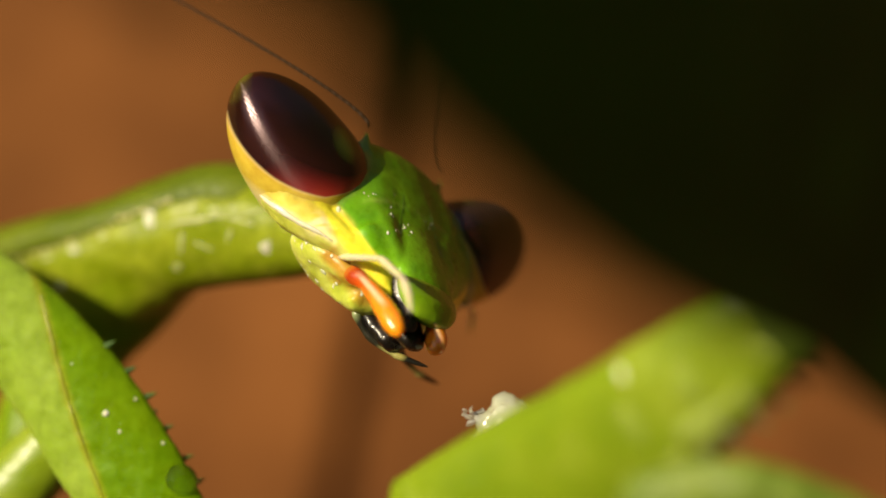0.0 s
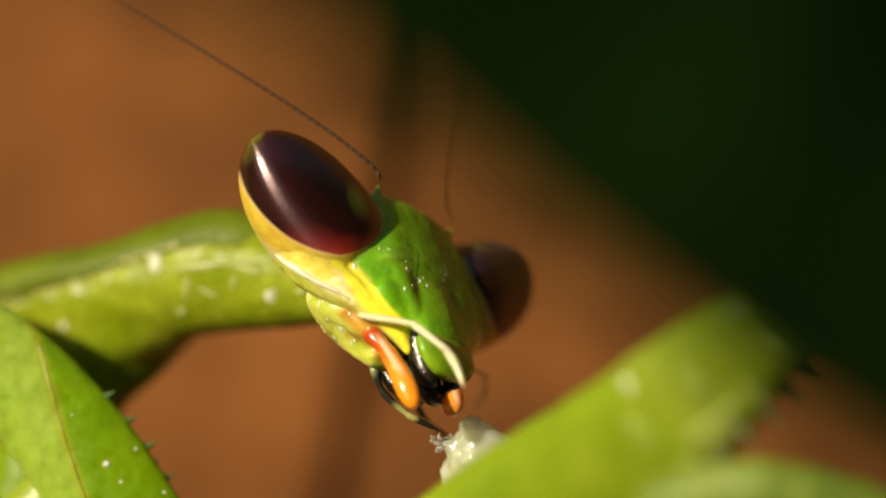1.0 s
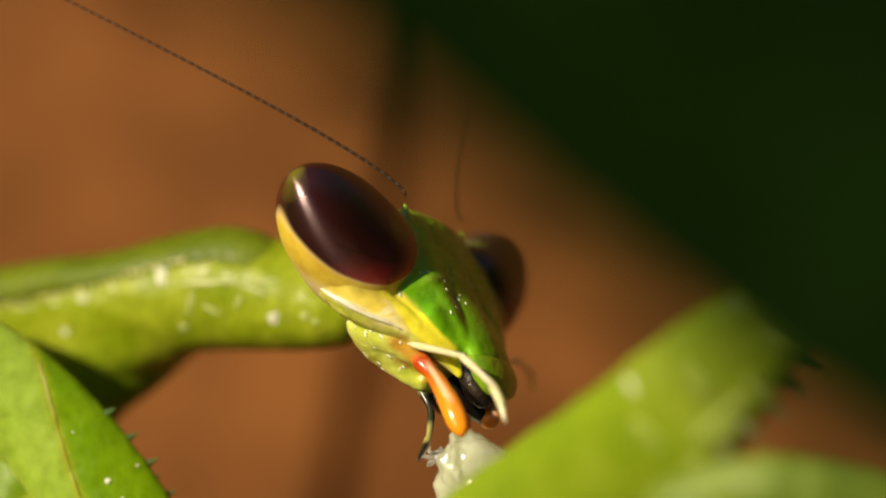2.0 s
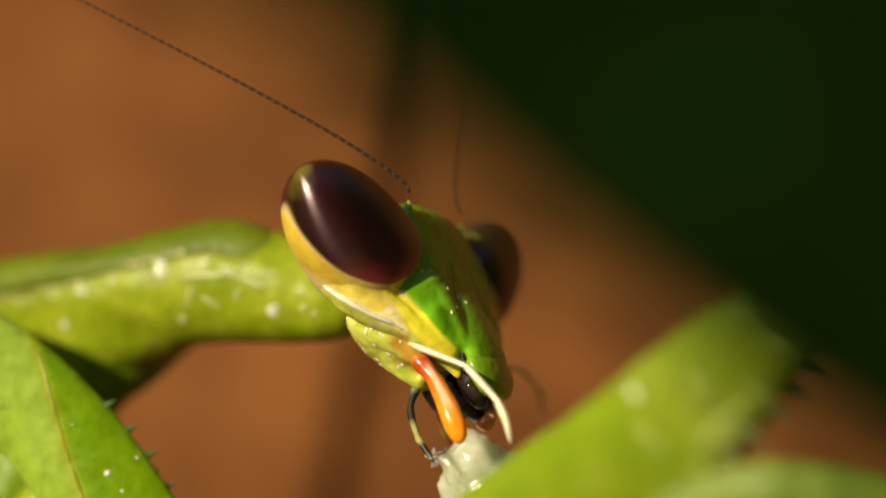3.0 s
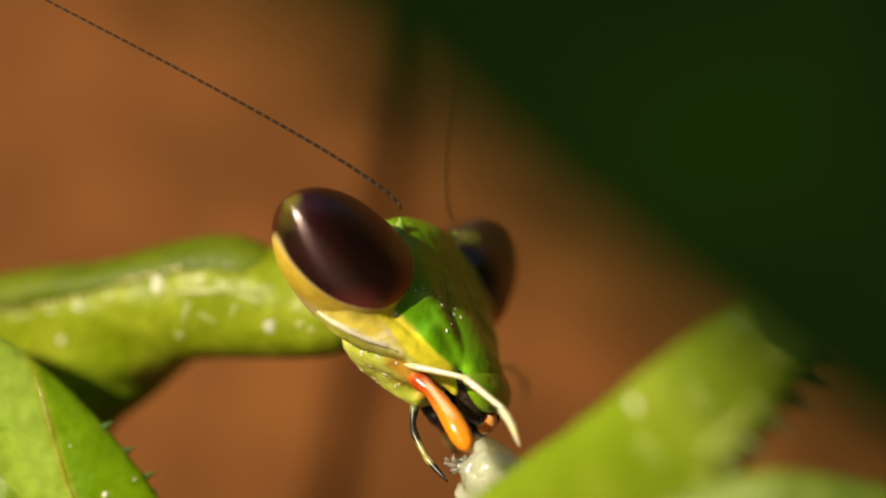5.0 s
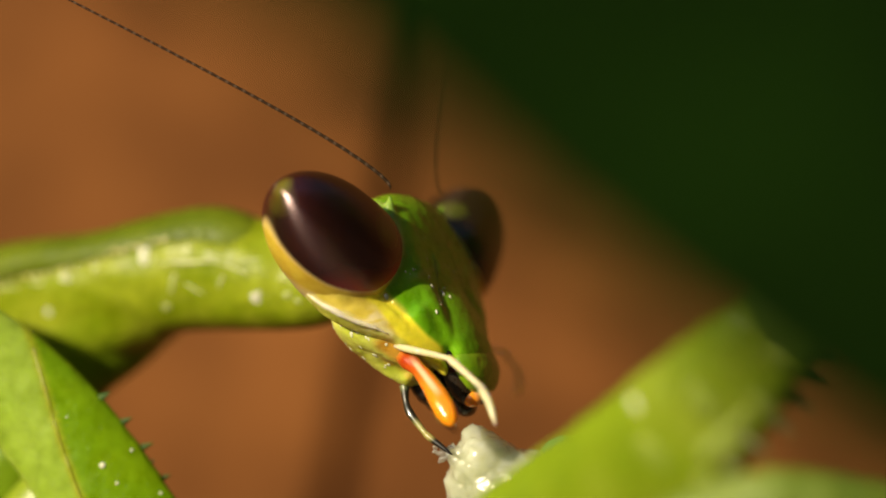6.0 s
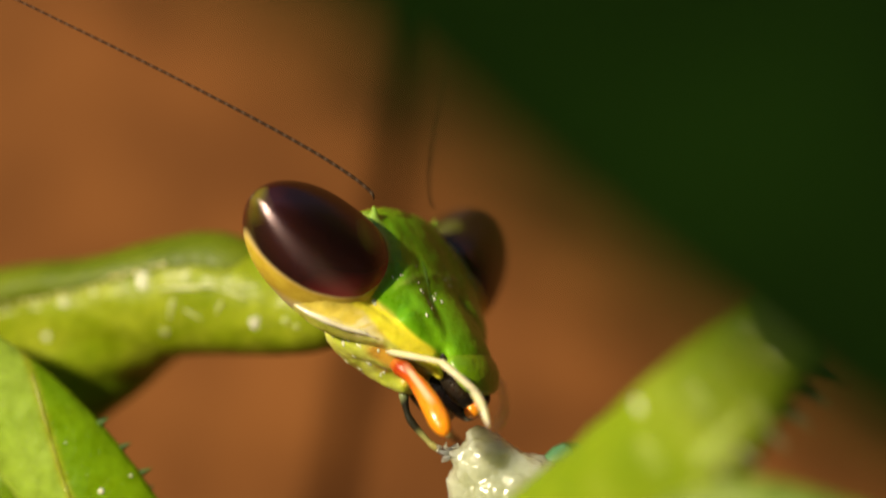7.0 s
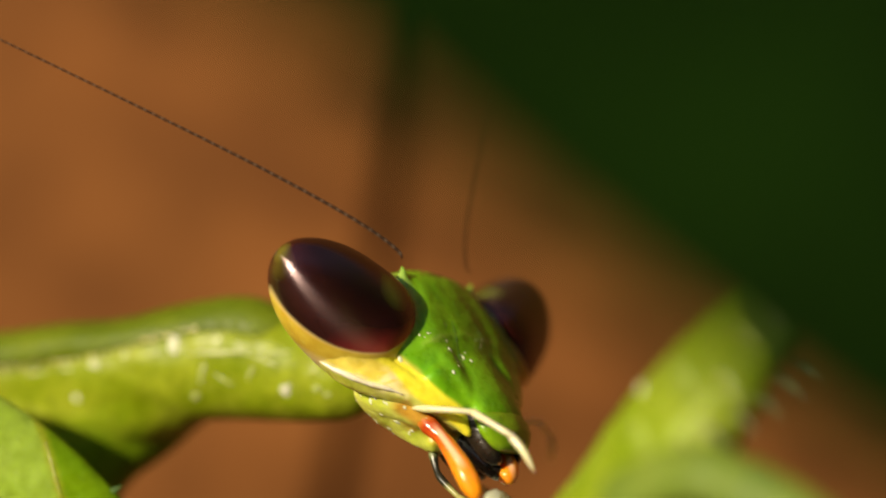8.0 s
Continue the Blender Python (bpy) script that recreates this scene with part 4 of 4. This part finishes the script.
lab_rows = [(0, 0, 0, 0.16, 0.16), (0.5, 0, -0.26, 0.09, 0.09), (0.85, 0, -0.34, 0.11, 0.11), (1.5, 0, -0.3, 0.08, 0.08), (1.75, 0, -0.25, 0.1, 0.1), (2.5, 0, 0.0, 0.045, 0.045)]
galea_rows = [(-0.7, 0, -0.1, 0.06, 0.06), (-0.3, 0, -0.02, 0.15, 0.13), (0.35, 0, 0.08, 0.26, 0.22), (0.95, 0, 0.14, 0.22, 0.22), (1.7, 0, 0.14, 0.27, 0.27), (2.4, 0, 0.06, 0.3, 0.28), (2.95, 0, -0.04, 0.18, 0.16)]
palp = build_palp(head, -1, "maxillary_palp", PALP_ROOT, [(x, y, z, a * 1.3, b * 1.3) for x, y, z, a, b in palp_rows], M_PALP, "glassy pale yellow feeler")
palp_b = build_palp(head, 1, "maxillary_palp", (2.0, 0.0, -2.2), palp_rows, M_PALP, "glassy pale yellow feeler")
lab = build_palp(head, -1, "labial_palp", LAB_ROOT, lab_rows, M_BANDED, "black and cream banded feeler")
lab_b = build_palp(head, 1, "labial_palp", (0.95, 0.65, -2.95), lab_rows, M_BANDED, "black and cream banded feeler")
galea = build_palp(head, -1, "galea", GALEA_ROOT, galea_rows, M_GALEA, "wet orange mouth lobe", 18, 0.035)
galea_b = build_palp(head, 1, "galea", (0.85, -0.2, -2.6), [(x * 0.75, y, z, a, b) for x, y, z, a, b in galea_rows], M_GALEA, "wet orange mouth lobe", 18, 0.035)
antenna = build_antenna(head, (-1.58, -0.88, 2.0), 14.0, "thin brown ringed antenna", 0.88)
antenna_b = build_antenna(head, (1.58, -0.88, 2.0), 7.5, "thin dark antenna", 0.45, M_ANT_FAR)

HEAD = [  # seconds, yaw, pitch, roll, x and z in mm
    (0, 41.2, -46.8, 29.6, -1.49, 0.76), (0.1, 41.2, -46.9, 29.6, -1.52, 0.73), (0.2, 41.2, -47, 29.7, -1.52, 0.78), (0.3, 41.2, -47.2, 29.7, -1.51, 0.75),
    (0.4, 41.2, -47.3, 29.8, -1.51, 0.68), (0.5, 41.2, -47.4, 29.8, -1.5, 0.39), (0.6, 41.7, -47.1, 29.3, -1.5, 0.29), (0.7, 42.2, -46.7, 28.8, -1.39, -0.23),
    (0.8, 42.7, -46.4, 28.2, -1.28, -0.48), (0.9, 43.2, -46, 27.7, -1.13, -0.55), (1, 43.7, -45.7, 27.2, -1.13, -0.65), (1.1, 47, -45.3, 25.8, -0.96, -0.9),
    (1.2, 50.9, -44.8, 24.2, -0.93, -0.94), (1.3, 56.1, -44.1, 22, -0.51, -1.19), (1.4, 56.7, -44, 21.7, -0.3, -1.17), (1.5, 56.7, -44, 21.7, -0.34, -1.17),
    (1.6, 56.7, -44, 21.7, -0.3, -1.11), (1.7, 56.7, -44, 21.7, -0.37, -0.98), (2.8, 60.2, -38.1, 19.4, -0.41, -1.2), (2.9, 60.2, -38.1, 19.4, -0.37, -0.87),
    (3, 60.2, -38.1, 19.4, -0.41, -0.88), (3.1, 59.7, -39.5, 20.4, -0.45, -0.86), (3.2, 59.1, -40.9, 21.4, -0.45, -0.75), (3.3, 58.6, -42.4, 22.5, -0.49, -0.65),
    (3.4, 58, -43.8, 23.5, -0.46, -1.33), (3.5, 57.5, -45.2, 24.5, -0.51, -1.36), (3.6, 58.1, -43.1, 22.7, -0.48, -1.46), (3.7, 58.8, -40.9, 21, -0.41, -1.51),
    (3.8, 59.4, -38.8, 19.2, -0.39, -1.33), (3.9, 60.1, -36.6, 17.5, -0.42, -1.17), (4, 60.7, -34.5, 15.7, -0.43, -1.07), (4.1, 60.7, -31.1, 11.5, -0.48, -1.54),
    (4.2, 60.7, -30.8, 11.2, -0.54, -1.36), (4.3, 60.7, -30.6, 10.9, -0.61, -1.27), (4.4, 60.7, -30.4, 10.7, -0.66, -1.28), (4.5, 60.7, -30.2, 10.4, -0.61, -1),
    (4.6, 60.7, -30.2, 10.4, -0.68, -0.79), (4.7, 60.7, -30.2, 10.4, -0.55, -1.23), (5.8, 62.5, -21.1, 2.7, -0.77, -0.91), (5.9, 62.5, -21.1, 2.7, -0.82, -0.62),
    (6, 62.5, -21.1, 2.7, -0.87, -0.59), (6.1, 62.5, -20.9, 2.1, -0.89, -0.58), (6.2, 62.5, -20.7, 1.6, -0.91, -0.44), (6.3, 62.4, -20.5, 1, -0.91, -0.4),
    (6.4, 62.4, -20.3, 0.5, -0.93, -0.62), (6.5, 62.4, -20.1, -0.1, -0.95, -0.74), (6.6, 61.4, -22.3, 1.3, -0.97, -0.44), (6.7, 60.5, -24.6, 2.7, -0.99, -0.42),
    (6.8, 59.5, -26.8, 4.2, -1.09, -0.35), (6.9, 58.6, -29.1, 5.6, -1.06, -0.49), (7, 57.6, -31.3, 7, -1.05, -0.92), (7.1, 56.7, -31.8, 8.1, -0.9, -1.17),
    (7.2, 56.5, -31.9, 8.3, -0.75, -1.74), (7.3, 55.8, -32.3, 9.1, -0.61, -2.11), (7.4, 53.5, -33.5, 11.8, -1.3, -1.22), (7.5, 53.1, -33.7, 12.3, -1.35, -1.29),
    (7.6, 53.1, -33.7, 12.3, -1.2, -1.25), (7.7, 53.1, -33.7, 12.3, -1.05, -1.34), (7.8, 52.7, -35.3, 12.3, -0.89, -1.63), (7.9, 52.3, -37, 12.2, -0.49, -2.31),
    (8, 51.9, -38.6, 12.2, -0.16, -2.63),
]


def head_pose(yaw, pitch, roll, x, z):
    turn = Matrix.Rotation(radians(roll), 4, "Y") @ Matrix.Rotation(radians(yaw), 4, "Z") @ Matrix.Rotation(radians(pitch), 4, "X")
    return Matrix.Translation((x * MM, 1.0 * MM, z * MM)) @ turn


HEAD_AT = {t: head_pose(*v) for t, *v in HEAD}


def aim(t, at, dx, dz, length, depth=None):
    """In the head's space: from the root, local x goes dx right and dz up (mm, upright view), the rest of its length toward the viewer."""
    y = -math.sqrt(max(0.0, length ** 2 - dx * dx - dz * dz)) if depth is None else depth
    x = Vector((dx, y, dz)).normalized()
    up = Vector((0, -1, 0))
    side = up - x * up.dot(x)
    side = side.normalized() if side.length > 0.05 else Vector((0, 0, 1))
    if x.cross(side).z < 0:
        side = -side
    flat = Matrix((x, side, x.cross(side))).transposed()   # local z arches upward
    m = (HEAD_AT[t].to_3x3().inverted() @ flat).to_4x4()
    m.translation = Vector(at) * MM
    return m


# seconds, shift right and down, lean
BODY = [
    (0, -28, -113, 6), (0.1, -28, -112, 5.9), (0.2, -26, -112, 5.8), (0.3, -26, -108, 5.7), (0.4, -28, -98, 5.6), (0.5, -28, -92, 5.5), (0.6, -26, -80, 5.2), (0.7, -21, -45, 4.9),
    (0.8, -21, -40, 4.6), (0.9, -16, -37, 4.3), (1, -19, -35, 4), (1.1, -14, -27, 3.2), (1.2, -12, -19, 2.4), (1.3, -5, -6, 1.6), (1.4, 0, -3, 0.8), (1.5, 0, 0, 0), (1.6, 0, -5, 0),
    (1.7, -2, -12, 0), (2.8, -13, -4, 0), (2.9, -10, -24, 0), (3, -10, -24, 0), (3.1, -13, -30, 0), (3.2, -13, -39, 0), (3.3, -12, -39, 0), (3.4, -9, 4, 0), (3.5, -10, 11, 0),
    (3.6, -8, 18, 0), (3.7, -5, 25, 0), (3.8, -5, 13, 0), (3.9, -7, 6, 0), (4, -7, -10, 0), (4.1, -14, -5, 0), (4.2, -18, -10, 0), (4.3, -21, -13, 0), (4.4, -21, -10, 0), (4.5, -17, -15, 0),
    (4.6, -16, -10, 0), (4.7, -15, 5, 0), (5.8, -32, -40, 0), (5.9, -36, -50, 0), (6, -39, -47, 0), (6.1, -41, -47, 0), (6.2, -39, -50, 0), (6.3, -43, -54, 0), (6.4, -43, -41, 0),
    (6.5, -43, -41, 0), (6.6, -46, -50, 0), (6.7, -46, -44, 0), (6.8, -48, -28, 0), (6.9, -46, -25, 0), (7, -42, -2, 0), (7.1, -38, 7, -0.2), (7.2, -16, 55, -0.4), (7.3, -8, 79, -0.6),
    (7.4, -30, 39, -0.8), (7.5, -50, 22, -1), (7.6, -47, 14, -1), (7.7, -38, 25, -1), (7.8, -29, 42, -1), (7.9, 1, 90, -1), (8, 14, 112, -1),
]
NEAR = [
    (0, -3, -105, 0.0), (0.1, -4, -104, 0.1), (0.2, -3, -104, 0.2), (0.3, -4, -101, 0.3), (0.4, -8, -91, 0.4), (0.5, -9, -85, 0.5), (0.6, -7, -70, 0.6), (0.7, -3, -34, 0.7),
    (0.8, -2, -27, 0.8), (0.9, 2, -23, 0.9), (1, -1, -18, 1.0), (1.1, 1, -9, 1.1), (1.2, 0, -1, 1.2), (1.3, 5, 13, 1.3), (1.4, 7, 16, 1.4), (1.5, 4, 20, 1.5), (1.6, 5, 16, 1.5),
    (1.7, 4, 10, 1.5), (2.8, 1, 15, 1.6), (2.9, 3, -4, 1.6), (3, 1, -3, 1.6), (3.1, -3, -7, 1.6), (3.2, -3, -16, 1.6), (3.3, -4, -15, 1.6), (3.4, -1, 30, 1.6), (3.5, -3, 38, 1.7),
    (3.6, -0, 45, 1.7), (3.7, 3, 52, 1.7), (3.8, 5, 40, 1.7), (3.9, 3, 33, 1.7), (4, 4, 18, 1.7), (4.1, -2, 24, 1.7), (4.2, -7, 19, 1.7), (4.3, -9, 16, 1.7), (4.4, -8, 20, 1.7),
    (4.5, -4, 15, 1.7), (4.6, -4, 20, 1.7), (4.7, -3, 35, 1.7), (5.8, -6, 4, 1.8), (5.9, -7, -13, 1.8), (6, -8, -17, 1.8), (6.1, -9, -17, 1.9), (6.2, -7, -20, 1.9),
    (6.3, -10, -23, 1.9), (6.4, -9, -11, 1.9), (6.5, -9, -11, 1.9), (6.6, -13, -20, 1.9), (6.7, -13, -14, 1.9), (6.8, -15, 2, 1.9), (6.9, -14, 5, 1.9), (7, -10, 28, 1.9),
    (7.1, -6, 40, 1.9), (7.2, 16, 91, 1.9), (7.3, 25, 119, 1.9), (7.4, 4, 82, 2.0), (7.5, -16, 68, 2.0), (7.6, -13, 65, 2.0), (7.7, -4, 80, 2.0), (7.8, -7, 91, 2.0),
    (7.9, 12, 132, 2.0), (8, 14, 148, 2.0),
]
# seconds, shift right and down, swing, twist
FAR = [(0.0, -6, 6, -7.5, 0), (0.5, -4, 0, -6, 0), (1.0, -4, 4, -3, 0), (1.5, -6, -6, -0.8, 0), (3.0, 0, 4, 0.5, 0), (3.5, 0, 24, 1, 0), (4.5, 0, 24, 1, 0), (6.0, 0, 20, 1.5, 0), (6.5, 6, 28, 1, 0), (7.0, 8, 40, 3.5, 16), (7.5, 0, 30, 9, 38), (8.0, -8, 22, 11, 50)]
FOOD = [(0.0, 75, -62, 8), (0.5, 45, -58, 6), (1.0, 18, -20, 4), (1.5, 0, 0, 0), (3.0, 8, 2, 0), (3.5, 15, 32, 0), (4.0, 25, 36, 0), (4.5, 44, 24, 4), (5.8, 28, 8, 2), (6.0, 22, -4, 2), (6.5, 30, -4, 2), (7.0, 30, -2, 5), (7.5, 14, 44, 8), (7.7, 20, 56, 9), (8.0, 60, 110, 12)]
# tips of the feelers, right and up of their roots (mm)
PALP = {0.0: (2.03, -1.26), 0.5: (2.67, -1.96), 1.0: (2.90, -1.67), 1.5: (2.93, -1.67), 1.7: (2.63, -1.73), 2.8: (2.72, -2.18), 3.0: (2.77, -2.43), 3.5: (2.51, -2.31), 4.0: (2.96, -2.75), 4.5: (3.30, -2.01), 4.7: (3.13, -2.05), 5.8: (3.09, -1.59), 6.0: (2.73, -1.83), 6.5: (2.90, -1.80), 7.0: (2.77, -1.74), 7.5: (3.23, -1.70), 7.7: (3.08, -0.80), 8.0: (3.22, -1.38)}
PALP_B = {0.0: (0.85, -0.53), 0.5: (0.80, -1.15), 1.0: (0.53, -1.41), 1.5: (1.64, -0.43), 1.7: (1.51, -0.59), 2.8: (1.71, -1.16), 3.0: (1.94, -1.56), 3.5: (1.11, -0.94), 4.0: (1.94, -1.82), 4.5: (1.59, -1.11), 4.7: (1.53, -0.96), 5.8: (1.56, -1.38), 6.0: (1.65, -1.54), 6.5: (1.66, -1.14), 7.0: (0.85, -2.31), 7.5: (1.44, -1.63), 7.7: (1.02, -1.58), 8.0: (1.50, -1.30)}
LABIAL = {0.0: (2.31, -1.82), 0.5: (2.38, -2.24), 1.0: (1.97, -1.94), 1.5: (-0.13, -1.67), 1.7: (-0.02, -1.77), 2.8: (0.32, -1.77), 3.0: (0.47, -1.97), 3.5: (0.79, -1.87), 4.0: (0.92, -2.05), 4.5: (0.82, -2.12), 4.7: (0.75, -2.04), 5.8: (1.42, -1.98), 6.0: (1.29, -1.92), 6.5: (1.04, -1.76), 7.0: (1.63, -2.13), 7.5: (1.90, -1.96), 7.7: (1.52, -1.84), 8.0: (1.44, -1.59)}
GALEA = {0.0: (1.28, -1.61), 0.5: (1.32, -1.41), 1.0: (1.19, -1.98), 1.5: (1.10, -1.90), 1.7: (1.13, -1.94), 2.8: (1.10, -2.15), 3.0: (1.10, -2.25), 3.5: (1.25, -1.99), 4.0: (1.49, -2.45), 4.5: (1.71, -2.18), 4.7: (1.57, -1.99), 5.8: (1.27, -1.87), 6.0: (1.25, -1.74), 6.5: (1.41, -1.35), 7.0: (1.26, -1.83), 7.5: (1.68, -2.07), 7.7: (1.45, -1.81), 8.0: (1.35, -1.99)}
ANTENNA = {0.0: (31.5, 5.0), 0.5: (32, 4.5), 1.0: (33.0, 3.0), 1.5: (29.5, 1.0), 1.7: (29.5, 1.0), 2.8: (29, 1), 3.0: (29.5, 1.0), 3.5: (29.5, 1.0), 4.0: (29, 0.5), 4.5: (30, 0), 4.7: (30, 0), 5.8: (29.5, 0), 6.0: (29.5, 0), 6.5: (30, 0), 7.0: (28.5, 0.5), 7.5: (29.2, 0), 7.7: (27, 0), 8.0: (28.3, 0)}


def shift(px, py, depth=72.0):
    k = depth / FOCAL * MM
    return pose(px * k, 0, -py * k)


def about(centre, m):
    return Matrix.Translation(centre) @ m @ Matrix.Translation(-centre)


def motions():
    walk(head, [(t, HEAD_AT[t]) for t, *v in HEAD])
    pivot = S(295, 505, 72) * MM
    walk(neck, [(t, shift(x, y) @ about(pivot, pose(0, 0, 0, 0, -a, 0))) for t, x, y, a in BODY])
    knee = S(300, 860, 69.5) * MM
    walk(near_leg, [(t, shift(x, y, 69.5) @ about(knee, pose(0, 0, 0, 0, -a, 0))) for t, x, y, a in NEAR])
    o = S(*FAR_PIVOT) * MM
    axis = (S(880, 965, 61.9) - S(1380, 565, 56.1)).normalized()
    walk(far_leg, [(t, shift(x, y, 56.1) @ Matrix.Translation(o) @ pose(0, 0, 0, 0, -a, 0) @ Matrix.Rotation(radians(w), 4, axis)) for t, x, y, a, w in FAR])
    f = Vector((0, D, H)) + S(*FOOD_AT) * MM
    walk(food, [(t, Matrix.Translation(f) @ shift(x, y, 68) @ pose(0, 0, 0, 0, a, 0)) for t, x, y, a in FOOD])
    walk(palp, [(t, aim(t, PALP_ROOT, *v, 4.0)) for t, v in PALP.items()])
    walk(palp_b, [(t, aim(t, (2.0, 0, -2.2), *v, 4.0, max(0.3, 16 - v[0] ** 2 - v[1] ** 2) ** 0.5)) for t, v in PALP_B.items()])
    walk(lab, [(t, aim(t, LAB_ROOT, *v, 2.5)) for t, v in LABIAL.items()])
    walk(lab_b, [(t, aim(t, (0.95, 0.65, -2.95), v[0] * 0.3, v[1] * 0.55, 2.5, 1.2)) for t, v in LABIAL.items()])
    walk(galea, [(t, aim(t, GALEA_ROOT, v[0] + 0.24, v[1] - 0.1, 2.95)) for t, v in GALEA.items()])
    walk(galea_b, [(t, aim(t, (0.85, -0.2, -2.6), v[0] * 0.4, v[1] * 0.8, 2.65)) for t, v in GALEA.items()])
    walk(antenna, [(t, aim(t, (-1.58, -0.88, 2.0), -14 * math.cos(radians(a)), 14 * math.sin(radians(a)), 14.5, dep)) for t, (a, dep) in ANTENNA.items()])
    walk(antenna_b, [(t, aim(t, (1.58, -0.88, 2.0), 0.9 + 0.3 * math.sin(t), 7.0, 7.5, 2.0)) for t in ANTENNA])
    walk(leaf, [(t, leaf_pose(y, dx, drop)) for t, y, dx, drop in ((0.0, 0.37, -0.0005, 0.009), (1.0, 0.254, -0.0003, 0.002), (2.0, 0.248, -0.0005, 0.0), (4.0, 0.24, -0.0005, 0.0), (8.0, 0.234, -0.0005, 0.0))])


def leaf_pose(far, dx, drop):
    """The leaf's root stays; its tip swings so that the edge passes a point at the given distance, on one sight line."""
    a = Vector((-0.0078 + dx, 0.2, 0.0205)) * LEAF_K
    b = Vector((0.176 * far + dx, far, -(0.045 + drop) * far)) * LEAF_K
    x = (b - a).normalized()
    z = (Vector((0, 0, 1)) - x * x.z).normalized()
    m = Matrix((x, z.cross(x), z)).transposed().to_4x4()
    m.translation = a + Vector((0, 0, H))
    return m


motions()
